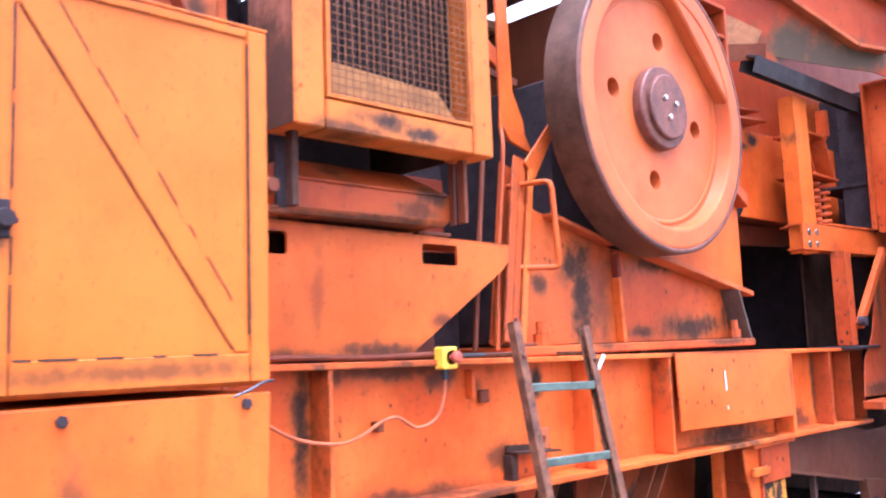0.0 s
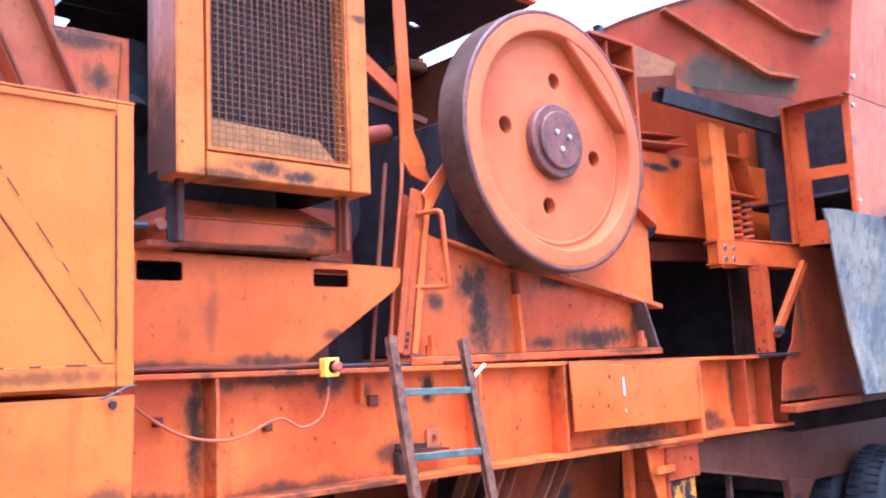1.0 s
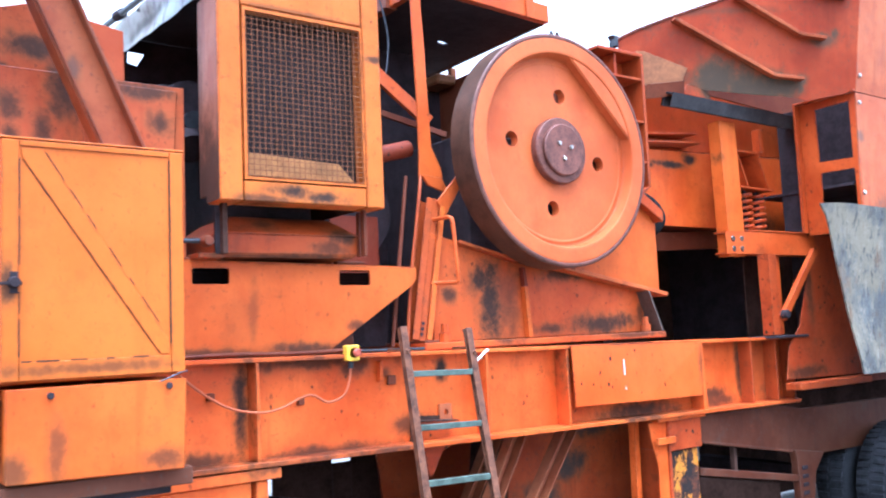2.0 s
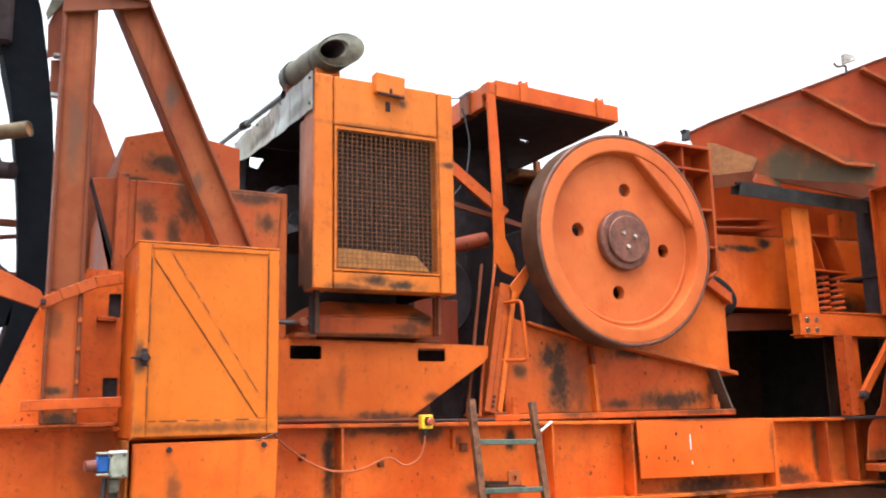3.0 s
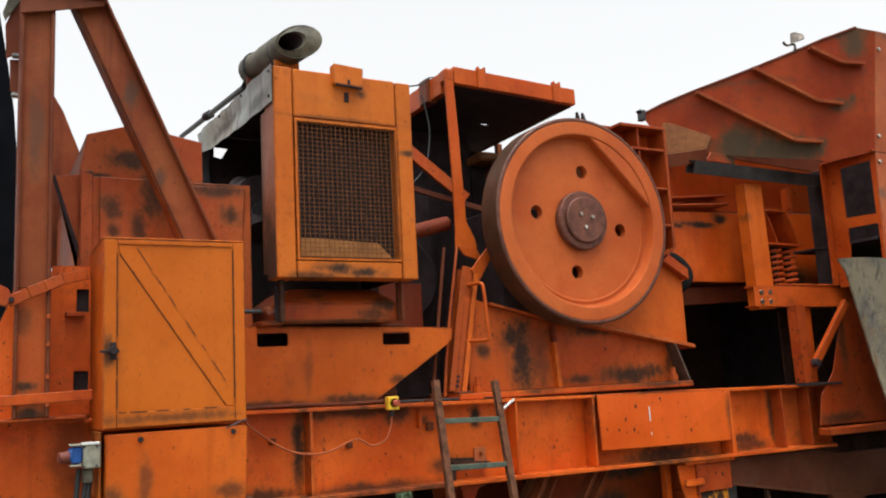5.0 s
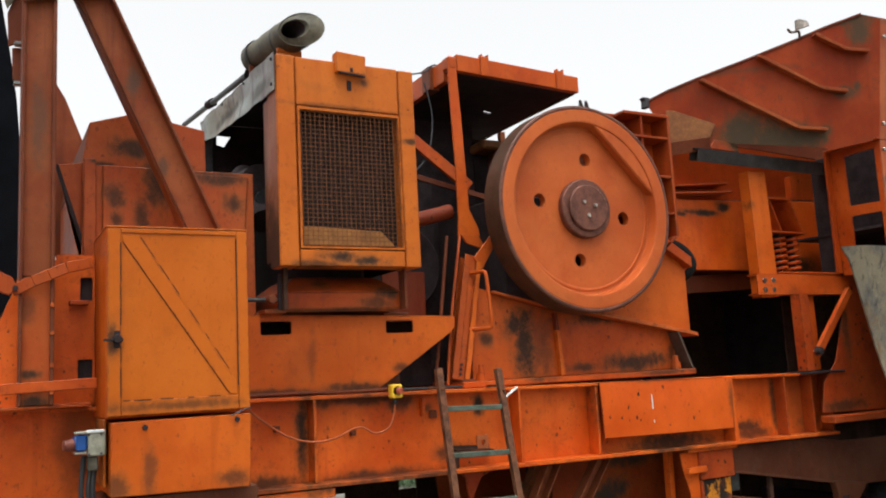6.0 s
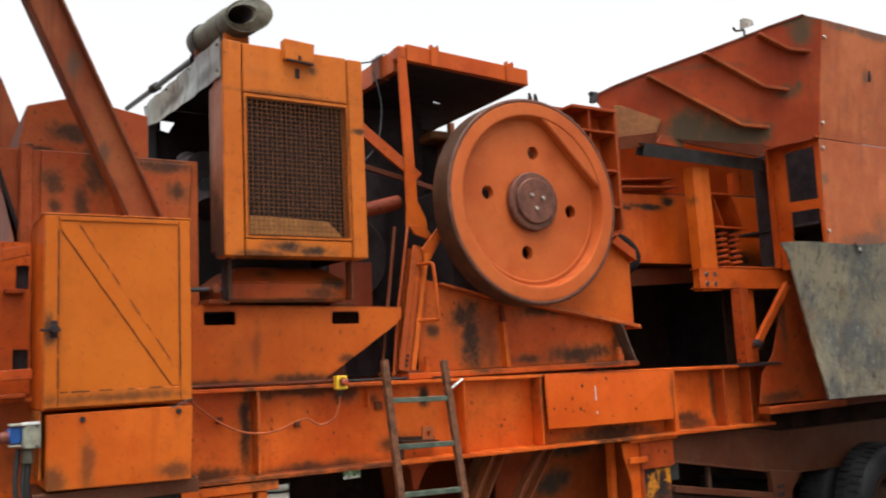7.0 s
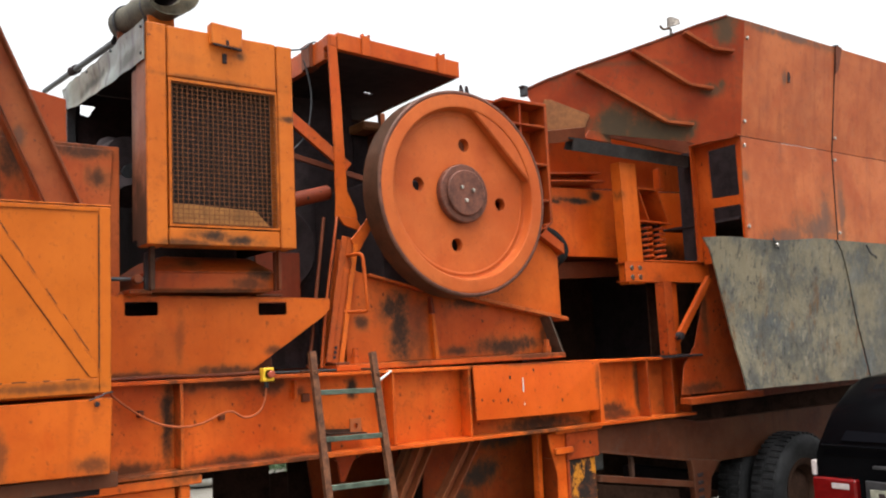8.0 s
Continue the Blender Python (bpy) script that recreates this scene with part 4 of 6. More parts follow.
def make_gearbox_cover():
    t = thing("machine_cover", "orange gabled sheet-steel machine cover with dark stains", "machine cover", (-1.25, 0.5, 1.62))
    m = paint_gearbox
    part("front_panel", box(-1.72, -0.79, 0.12, 0.14, 1.62, 2.905, 0.003), m, t)
    part("gable", plate([(-1.72, 2.909), (-1.055, 2.909), (-1.06, 3.155), (-1.44, 3.225), (-1.68, 3.150)], 0.16, 0.18), m, t)
    part("roof", prism([(-1.68, 0.18, 3.15), (-1.44, 0.18, 3.225), (-1.44, 1.5, 3.225), (-1.68, 1.5, 3.15)], (0, 0, -0.01), 0), m, t)
    part("roof", prism([(-1.06, 0.18, 3.155), (-1.44, 0.18, 3.225), (-1.44, 1.5, 3.225), (-1.06, 1.5, 3.155)], (0, 0, -0.01), 0), m, t)
    part("side_panel", prism([(-1.72, 0.14, 1.62), (-1.72, 0.14, 2.9), (-1.72, 1.5, 2.9), (-1.72, 1.5, 1.62)], (0.01, 0, 0), 0), m, t)
    part("side_panel", prism([(-1.68, 0.18, 3.15), (-1.72, 0.18, 2.91), (-1.72, 1.5, 2.91), (-1.68, 1.5, 3.15)], (0.01, 0, 0), 0), paint_brown, t, "brown worn side sheet")
    part("side_wing", plate([(-1.847, 2.90), (-1.715, 2.92), (-1.715, 2.36), (-1.679, 2.36)], 0.15, 0.165), m, t)
    part("edge_strip", bar((-1.847, 0.14, 2.90), (-1.679, 0.14, 2.36), 0.018, 0.03), black_iron, t)
    part("edge_bar", box(-1.715, -1.655, 0.09, 0.12, 2.40, 2.93, 0.003), m, t)
    part("cover_sheet", box(-1.62, -1.25, 0.095, 0.118, 2.45, 2.90, 0.004), paint_gearbox, t)
    part("cover_sheet", plate([(-1.17, 2.40), (-0.86, 2.40), (-0.83, 2.88), (-1.17, 2.88)], 0.098, 0.118), paint_gearbox, t)
    part("end_panel", box(-0.80, -0.785, 0.14, 1.4, 1.62, 2.90, 0.003), paint_brown, t)
    part("rear_gable", plate([(-1.95, 3.95), (-1.83, 3.95), (-1.69, 3.71), (-1.53, 3.29), (-1.53, 2.6), (-1.80, 2.6), (-1.95, 3.3)], 1.55, 1.57), paint_column, t)


make_support_frame()
make_gearbox_cover()


# ---- engine housing ----
def make_engine_housing():
    t = thing("engine_housing", "yellow-orange engine housing with a mesh radiator grille", "engine housing", (-0.3, 0.6, 2.32))
    y, x0, x1 = -0.168, -0.728, 0.143
    part("post", box(x0, -0.617, y, 0.0, 2.326, 3.553, 0.006), paint_housing, t)
    part("post", box(0.044, x1, y, 0.0, 2.326, 3.545, 0.006), paint_housing, t)
    part("side_skin", box(x0 - 0.003, x0 + 0.001, y + 0.010, 0.0, 2.332, 3.37, 0), paint_side, t, "worn tan side face stained brown with oil")
    part("hood_panel", box(-0.611, 0.038, y + 0.002, -0.02, 3.262, 3.549, 0.006), paint_housing, t)
    part("sill_panel", box(-0.611, 0.038, y + 0.002, -0.02, 2.328, 2.424, 0.006), paint_housing, t)
    g = part("grille_frame", holed([(-0.608, y, 2.430), (0.036, y, 2.430), (0.036, y, 3.256), (-0.608, y, 3.256)],
                                   [[(-0.594, y, 2.442), (0.028, y, 2.442), (0.028, y, 3.238), (-0.594, y, 3.238)]], (0, 0.03, 0)), paint_housing, t)
    bm = bmesh.new()
    nx, nz = 22, 31
    for i in range(nx):
        x = -0.588 + 0.610 * i / (nx - 1)
        tube([(x + 0.001 * random.uniform(-1, 1), y + 0.006, 2.440), (x + 0.002 * random.uniform(-1, 1), y + 0.006, 2.85), (x, y + 0.006, 3.240)], 0.0018, 5, bm)
    for i in range(nz):
        z = 2.452 + 0.778 * i / (nz - 1)
        tube([(-0.596, y + 0.010, z), (-0.3, y + 0.010, z + 0.002 * random.uniform(-1, 1)), (0.030, y + 0.010, z)], 0.0018, 5, bm)
    part("wire_mesh", bm, wire_steel, g, "rusty square wire mesh")
    part("radiator_core", box(-0.61, 0.04, -0.06, 0.05, 2.43, 3.26, 0), core_brown, t, "dark dusty radiator core")
    bm = bmesh.new()
    for i in range(30):
        x = -0.59 + 0.61 * i / 29
        box(x - 0.003, x + 0.003, -0.070, -0.058, 2.44, 3.25, 0, bm)
    tagged(part("core_finning", bm, core_brown, t), kind="stuff")
    part("baffle", prism([(-0.575, -0.12, 2.455), (0.0, -0.12, 2.455), (-0.09, -0.12, 2.545), (-0.57, -0.12, 2.565)], (0, 0.01, 0), 0.002), dust_yellow, g, "dusty ochre sheet behind the mesh")
    tab = part("latch_plate", plate([(-0.372, 3.600), (-0.185, 3.588), (-0.190, 3.470), (-0.372, 3.478)], y - 0.040, y + 0.03, 0.004), paint_housing, t)
    part("latch", bar((-0.365, y - 0.046, 3.470), (-0.195, y - 0.046, 3.458), 0.012, 0.014), black_iron, tab, "dark latch bar")
    part("keyhole", box(-0.296, -0.268, y - 0.006, y + 0.004, 3.380, 3.440, 0.003), black_iron, tab)
    part("hook", box(-0.288, -0.272, y - 0.050, y - 0.040, 3.478, 3.505, 0.003), black_iron, tab)
    bm = bmesh.new()
    cols = []
    for i in range(33):
        f = i / 32
        yy = y - 0.004 + 1.83 * f
        up = 3.560 + 0.098 * f
        dn = 3.335 + 0.155 * f ** 1.3 + 0.010 * noise.noise((yy * 5, 0, 2))
        cols.append([bm.verts.new((x0 - 0.014 + 0.030 * min(1.0, 5 * f) * noise.noise((yy * 3.1, (dn + (up - dn) * k / 8) * 5, 1)) + 0.012 * min(1.0, 5 * f) * noise.noise((yy * 9, (dn + (up - dn) * k / 8) * 11, 4)), yy, dn + (up - dn) * k / 8)) for k in range(9)])
    for u, v in zip(cols, cols[1:]):
        for k in range(8):
            bm.faces.new((u[k], v[k], v[k + 1], u[k + 1]))
    got = bmesh.ops.extrude_face_region(bm, geom=bm.faces[:])
    bmesh.ops.translate(bm, verts=[g for g in got["geom"] if isinstance(g, bmesh.types.BMVert)], vec=(0.004, 0, 0))
    zs = part("side_sheet", bm, sheet_zinc, t, "dented galvanised side sheet", True)
    for yy, z in ((-0.13, 3.53), (-0.13, 3.38), (0.45, 3.57), (1.0, 3.60), (1.55, 3.63)):
        part("rivet", bolt_head((x0 - 0.012, yy, z), 0.010, 0.012, (-1, 0, 0), 8), dark_steel, zs)
    # Roof sheet blackened to carry the shade under the hood.
    part("roof", prism([(x0, y + 0.02, 3.540), (x1, y + 0.02, 3.532), (x1, 1.66, 3.64), (x0, 1.66, 3.65)], (0, 0, 0.008), 0), black_iron, t, "black roof sheet with the shade below in its colour")
    part("side_strip", box(x0 + 0.002, x0 + 0.012, 0.0, 0.10, 2.37, 3.335, 0.002), paint_side, t, "worn dusty side strip")
    # Right side in dark brown for the shade between housing and crusher.
    part("right_side", box(x1 - 0.012, x1 - 0.002, 0.0, 1.5, 2.35, 3.54, 0.002), clutter_brown, t)
    for x in (x0 + 0.03, x1 - 0.03):
        part("rear_post", bar((x, 1.62, 1.6), (x, 1.62, 3.62), 0.06, 0.06), dark_steel, t)
    part("mounting_strut", box(-0.69, -0.665, -0.09, -0.05, 2.09, 2.33, 0.003), clutter_brown, t)
    part("mounting_strut", box(0.060, 0.078, -0.09, -0.05, 2.09, 2.33, 0.003), paint_brown, t)
    for x in (-0.707, 0.10):
        for z in (2.45, 2.9, 3.3, 3.48):
            part("rivet", bolt_head((x, y, z), 0.007, 0.004, (0, -1, 0), 8), paint_housing, t)


def make_engine():
    t = thing("engine", "black diesel engine inside the housing", "engine", (-0.3, 0.8, 1.62))
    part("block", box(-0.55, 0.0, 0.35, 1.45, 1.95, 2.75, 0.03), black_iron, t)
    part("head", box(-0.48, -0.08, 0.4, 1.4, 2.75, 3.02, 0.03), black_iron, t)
    part("fan_shroud", lathe([(0.30, 0), (0.33, 0.0), (0.33, 0.14), (0.30, 0.14)], (-0.29, 0.10, 2.85), (0, 1, 0), 32, close=True), black_iron, t, smooth=True)
    part("air_pipe", tube(smoothed([(-0.62, 0.5, 2.7), (-0.62, 0.9, 3.05), (-0.50, 1.3, 3.15), (-0.3, 1.5, 3.1)]), 0.085, 14), black_iron, t, smooth=True)
    part("exhaust_manifold", tube([(-0.60, 0.5, 2.85), (-0.60, 1.3, 2.85)], 0.06, 12), dark_steel, t, smooth=True)
    part("bearer", box(-0.80, 0.12, 0.16, 1.6, 1.62, 1.70, 0.004), paint_bogie, t)
    # Panel added to keep light out of the housing; its notch shows sky.
    part("blocking_rear_panel", holed([(-0.72, 1.63, 1.7), (0.14, 1.63, 1.7), (0.14, 1.63, 3.64), (-0.72, 1.63, 3.64)], [[(-0.632, 1.63, 3.485), (-0.575, 1.63, 3.47), (-0.525, 1.63, 3.555), (-0.63, 1.63, 3.56)]], (0, 0.012, 0)), black_iron, t)
    part("left_tank", tube([(-0.62, 0.55, 2.95), (-0.62, 1.35, 3.02)], 0.13, 18), black_iron, t, smooth=True)


def make_tank():
    t = thing("fuel_tank", "rounded orange steel tank under the engine housing", "tank", (-0.3, 0.2, 2.08))
    bm = bmesh.new()
    rings = [[bm.verts.new(p) for p in ((a, y0, z), (b, y0, z), (b, y1, z), (a, y1, z))] for a, b, y0, y1, z in
             ((-0.655, 0.045, 0.010, 0.70, 2.085), (-0.672, 0.066, 0.0, 0.72, 2.105), (-0.680, 0.080, 0.0, 0.72, 2.196), (-0.664, 0.066, 0.012, 0.70, 2.210), (-0.555, -0.020, 0.155, 0.58, 2.298), (-0.500, -0.070, 0.20, 0.54, 2.306))]
    for u, v in zip(rings, rings[1:]):
        for k in range(4):
            bm.faces.new((u[k], u[(k + 1) % 4], v[(k + 1) % 4], v[k]))
    bm.faces.new(rings[0]), bm.faces.new(rings[-1][::-1])
    part("shell", bevelled(bm, 0.010), paint_tank, t)
    part("seam", plate([(-0.684, 2.196), (0.086, 2.194), (0.086, 2.202), (-0.684, 2.204)], -0.010, 0.006, 0.002), paint_tank, t)
    part("strap", box(-0.70, -0.665, -0.02, 0.0, 2.09, 2.30, 0.002), black_iron, t)
    part("strap", box(0.065, 0.075, -0.03, 0.0, 2.09, 2.32, 0.002), paint_brown, t)
    part("drain_cock", lathe([(0, 0.05), (0.022, 0.05), (0.028, 0.03), (0.028, 0), (0, 0)], (-0.75, -0.03, 2.150), (0, -1, 0), 12), paint_brown, t, smooth=True)
    part("pipe", tube([(-1.0, 0.0, 2.155), (-0.70, 0.0, 2.155)], 0.012, 8), dark_steel, t, smooth=True)
    part("support", box(-0.78, -0.66, -0.02, 0.3, 2.075, 2.10, 0.003), paint_red, t)


def make_exhaust():
    t = thing("exhaust_silencer", "grey-green exhaust silencer with a slanted end", "silencer", (-0.45, 0.5, 3.56))
    a, d = Vector((-0.487, 0.06, 3.818)), Vector((-0.165, 1, 0.035)).normalized()
    n = d.cross(Vector((0, 0, 1))).normalized()
    u = n.cross(d)
    seg = 32
    def skin(rows):
        bm = bmesh.new()
        rings = [[bm.verts.new(a + d * (s - slant * 0.10 * math.cos(w)) + n * off + (n * math.cos(w) + u * math.sin(w)) * r) for w in (2 * math.pi * i / seg for i in range(seg))] for s, r, slant, off in rows]
        for p, q in zip(rings, rings[1:]):
            for i in range(seg):
                bm.faces.new((p[i], p[(i + 1) % seg], q[(i + 1) % seg], q[i]))
        bm.faces.new(rings[-1])
        return bm
    part("body", skin([(0.035, 0.056, 0.6, -0.042), (0.012, 0.060, 0.7, -0.038), (0.003, 0.100, 1, 0), (0.0, 0.106, 1, 0), (0.16, 0.106, 0, 0), (0.40, 0.104, 0, 0), (0.42, 0.098, 0, 0), (0.66, 0.098, 0, 0), (0.74, 0.04, 0, 0)]), exhaust_steel, t, smooth=True)
    # Black inner pipe gives the shaded depth behind the slanted end.
    part("inner_pipe", skin([(0.034, 0.057, 0.6, -0.042), (0.30, 0.054, 0, -0.02)]), black_iron, t, "black outlet with its inner shade in the colour", True)
    for s in (0.22, 0.58):
        part("clamp", lathe([(0.096, -0.010), (0.1075, -0.010), (0.1075, 0.010), (0.096, 0.010)], a + d * s, d, 32, close=True), dark_steel, t, smooth=True)
    part("bracket", box(-0.60, -0.44, 0.20, 0.22, 3.55, 3.74, 0.003), paint_housing, t)
    part("bracket", box(-0.66, -0.50, 0.60, 0.62, 3.58, 3.76, 0.003), paint_brown, t)
    near, end = Vector((-0.640, 0.74, 3.735)), Vector((-0.585, 3.0, 4.03))
    part("tail_pipe", tube([a + d * 0.70, near, end], 0.021, 12), dark_steel, t, "thin dark pipe behind the silencer", True)
    c = near.lerp(end, 0.50)
    part("pipe_clamp", tube([c - d * 0.05, c + d * 0.05], 0.034, 12), black_iron, t, smooth=True)


def make_guard_tray():
    t = thing("guard_plate", "orange guard plate with two rounded slots", "guard plate", (-0.2, 0.12, 1.61))
    y = 0.098
    part("plate", holed([(-0.985, y, 1.628), (-0.065, y, 1.612), (0.455, y, 1.945), (0.494, y, 1.985), (0.494, y, 2.046), (-0.985, y, 2.075)],
                        [slot(-0.773, -0.589, 1.962, 2.038, y), slot(0.012, 0.196, 1.954, 2.032, y)], (0, 0.012, 0)), paint_tray, t)
    part("top_lip", prism([(-0.985, y, 2.076), (0.494, y, 2.047), (0.494, y + 0.30, 2.047), (-0.985, y + 0.30, 2.076)], (0, 0, 0.006), 0), paint_tray, t)
    part("tab", box(-0.80, -0.62, 0.10, 0.14, 2.076, 2.090, 0.003), paint_brown, t)
    part("tab", box(0.0, 0.17, 0.10, 0.14, 2.066, 2.080, 0.003), paint_brown, t)
    # Black sheet behind the plate darkens what its slots show.
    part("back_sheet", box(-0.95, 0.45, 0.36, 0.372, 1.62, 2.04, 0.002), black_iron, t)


make_engine_housing()
make_engine()
make_tank()
make_exhaust()
make_guard_tray()


# ---- crusher and flywheel ----
CX, CZ, FACE = 1.481, 2.761, -0.105


def circle(r, y, seg, cx=CX, cz=CZ, start=0.0):
    return [(cx + r * math.cos(start + 2 * math.pi * i / seg), y, cz + r * math.sin(start + 2 * math.pi * i / seg)) for i in range(seg)]


def make_flywheel():
    t = thing("flywheel", "salmon-orange painted flywheel with four round holes", "flywheel", (CX, 0, CZ))
    rim = part("rim", lathe([(0.576, FACE + 0.074), (0.586, FACE + 0.072), (0.592, FACE + 0.062), (0.598, FACE + 0.012), (0.602, FACE + 0.003), (0.608, FACE), (0.616, FACE), (0.680, FACE), (0.688, FACE), (0.694, FACE + 0.002), (0.694, FACE + 0.008)], (CX, 0, CZ), (0, 1, 0), 96), paint_wheel, t, smooth=True)
    part("groove", lathe([(0.545, FACE + 0.0735), (0.553, FACE + 0.069), (0.563, FACE + 0.069), (0.572, FACE + 0.0735)], (CX, 0, CZ), (0, 1, 0), 96), paint_wheel, rim, smooth=True)
    part("tyre_band", lathe([(0.707, FACE + 0.003), (0.714, FACE), (0.720, FACE + 0.006), (0.720, FACE + 0.19), (0.712, FACE + 0.196), (0.62, FACE + 0.196), (0.60, FACE + 0.16)], (CX, 0, CZ), (0, 1, 0), 96), rim_steel, t, "brown oily steel rim band", True)
    part("worn_edge", lathe([(0.6945, FACE + 0.0005), (0.699, FACE - 0.002), (0.711, FACE - 0.0015), (0.7195, FACE + 0.005)], (CX, 0, CZ), (0, 1, 0), 96), hub_steel, rim, "brown worn rim edge", True)
    y = FACE + 0.074
    turn = radians(82)
    holes = []
    for k in range(4):
        a = turn + k * math.pi / 2
        holes.append(circle(0.047, y, 20, CX + 0.358 * math.cos(a), CZ + 0.358 * math.sin(a)))
    part("disc", holed(circle(0.580, y, 96), [*holes, circle(0.10, y, 32)], (0, 0.06, 0)), paint_wheel, t)
    # balance weight: a raised segment cut off by a chord
    mid, half, deep = radians(46), math.acos(0.492 / 0.604), FACE + 0.003
    arc = [mid - half + 2 * half * i / 20 for i in range(21)]
    seg = [(CX + 0.604 * math.cos(a), deep, CZ + 0.604 * math.sin(a)) for a in arc]
    part("balance_weight", prism(seg, (0, y - deep + 0.006, 0), 0.010), paint_wheel, t, "raised balance weight with a straight edge")
    part("hub", lathe([(0.205, y), (0.205, FACE + 0.030), (0.198, FACE + 0.022), (0.165, FACE + 0.020), (0.10, FACE + 0.020), (0.10, y + 0.07)], (CX, 0, CZ), (0, 1, 0), 48), hub_steel, t, smooth=True)
    cap = part("hub_cap", lathe([(0.160, FACE + 0.020), (0.160, FACE + 0.004), (0.153, FACE - 0.002), (0, FACE - 0.002)], (CX, 0, CZ), (0, 1, 0), 48), hub_steel, t, "dark red hub cap", True)
    for k in range(3):
        a = radians(20 + 120 * k)
        part("bolt", bolt_head((CX + 0.056 * math.cos(a), FACE - 0.002, CZ + 0.056 * math.sin(a)), 0.014, 0.014), bolt_steel, cap, "shiny bolt head")
    part("shaft", tube([(CX, FACE, CZ), (CX, 1.8, CZ)], 0.09, 20), black_iron, t, smooth=True)


def make_crusher():
    t = thing("jaw_crusher", "orange jaw crusher body with oily stained base", "crusher", (1.5, 0.8, 1.6))
    y = 0.16
    # base flange and lower side wall
    part("base_flange", box(0.50, 2.47, 0.04, 0.9, 1.590, 1.630, 0.006), paint_crusher, t)
    part("lower_side", plate([(0.64, 1.632), (2.36, 1.632), (2.44, 1.93), (1.9, 2.02), (1.2, 2.10), (0.86, 2.20), (0.64, 2.26)], y, y + 0.02), paint_crusher, t)
    part("sloping_flange", prism([(1.55, 0.07, 2.078), (2.55, 0.07, 1.894), (2.55, 0.07, 1.866), (1.55, 0.07, 2.050)], (0, 0.30, 0), 0.004), paint_flange, t, "chipped pale edge flange")
    part("sloping_flange", prism([(0.80, 0.10, 2.215), (1.25, 0.10, 2.11), (1.25, 0.10, 2.09), (0.80, 0.10, 2.195)], (0, 0.25, 0), 0.003), paint_red, t)
    part("gusset", prism([(1.318, 0.12, 1.632), (1.350, 0.12, 1.632), (1.325, 0.12, 1.94), (1.300, 0.12, 1.94)], (0, 0.042, 0), 0.002), paint_tray, t)
    # The gusset's upper end is a darker red than its lower part.
    part("gusset", prism([(1.326, 0.12, 1.945), (1.300, 0.12, 1.945), (1.292, 0.12, 2.06), (1.312, 0.12, 2.06)], (0, 0.040, 0), 0.002), paint_dark, t, "dark red upper end of the gusset")
    part("end_gusset", prism([(2.44, 0.05, 1.632), (2.458, 0.05, 1.632), (2.345, 0.05, 1.90), (2.330, 0.05, 1.90)], (0, 0.13, 0), 0.002), edge_steel, t)
    part("end_gusset", plate([(2.28, 1.632), (2.44, 1.632), (2.35, 1.88), (2.30, 1.88)], 0.17, 0.185), paint_crusher, t)
    for x in (0.66, 2.31):
        part("anchor_bolt", lathe([(0.035, 0), (0.035, 0.05), (0.022, 0.05), (0.022, 0.10), (0, 0.10)], (x, 0.08, 1.632), (0, 0, 1), 8), paint_crusher, t)
    # upper body
    part("upper_side", plate([(1.6, 2.06), (2.52, 1.89), (2.52, 2.36), (2.40, 2.50), (2.10, 2.62), (1.6, 2.62)], 0.12, 0.145), paint_tray, t)
    part("edge_cap", prism([(2.27, 0.06, 2.62), (2.54, 0.06, 2.46), (2.54, 0.06, 2.38), (2.27, 0.06, 2.53)], (0, 0.25, 0), 0.004), paint_crusher, t)
    # Body and head taken dark to carry the shade behind wheel and canopy.
    part("jaw_box", box(1.0, 2.36, 0.26, 1.66, 1.64, 2.9, 0.01), black_iron, t, "crusher body blackened for the shade behind the wheel")
    part("jaw_head", box(1.5, 2.36, 0.28, 1.64, 2.9, 3.50, 0.01), paint_brown, t)
    part("guard_box", box(1.33, 1.497, 0.98, 1.22, 3.45, 3.52, 0.015), dust_tan, t, "tan dust-covered box on the crusher head")
    part("top_rail", box(2.0, 2.44, 0.06, 0.30, 3.53, 3.555, 0.003), paint_red, t)
    part("corner_rib", box(2.415, 2.44, 0.06, 0.30, 2.62, 3.53, 0.003), paint_red, t)
    part("corner_rib", box(2.17, 2.19, 0.08, 0.28, 2.7, 3.53, 0.003), paint_red, t)
    part("corner_foot", prism([(2.415, 0.06, 2.62), (2.44, 0.06, 2.62), (2.30, 0.06, 2.52), (2.29, 0.06, 2.54)], (0, 0.2, 0), 0.002), paint_red, t)
    for z in (2.78, 3.06, 3.36):
        part("shelf_rib", box(2.0, 2.43, 0.065, 0.28, z, z + 0.018, 0.003), paint_red, t)
    part("back_plate", box(2.0, 2.43, 0.24, 0.26, 2.6, 3.53, 0.002), paint_crusher, t)
    for x in (1.722, 1.774):
        part("pin", lathe([(0.020, 0), (0.018, 0.04), (0.010, 0.085), (0, 0.09)], (x, 0.20, 3.555), (-0.12, 0, 1), 10), black_iron, t, smooth=True)
    part("pin_bar", box(1.62, 2.0, 0.17, 0.23, 3.53, 3.555, 0.003), paint_red, t)
    part("hose", tube(smoothed([(2.46, 0.35, 2.62), (2.58, 0.25, 2.58), (2.66, 0.2, 2.48), (2.66, 0.2, 2.38), (2.58, 0.3, 2.28)], 6), 0.032, 10), rubber, t, "black rubber hose", True)


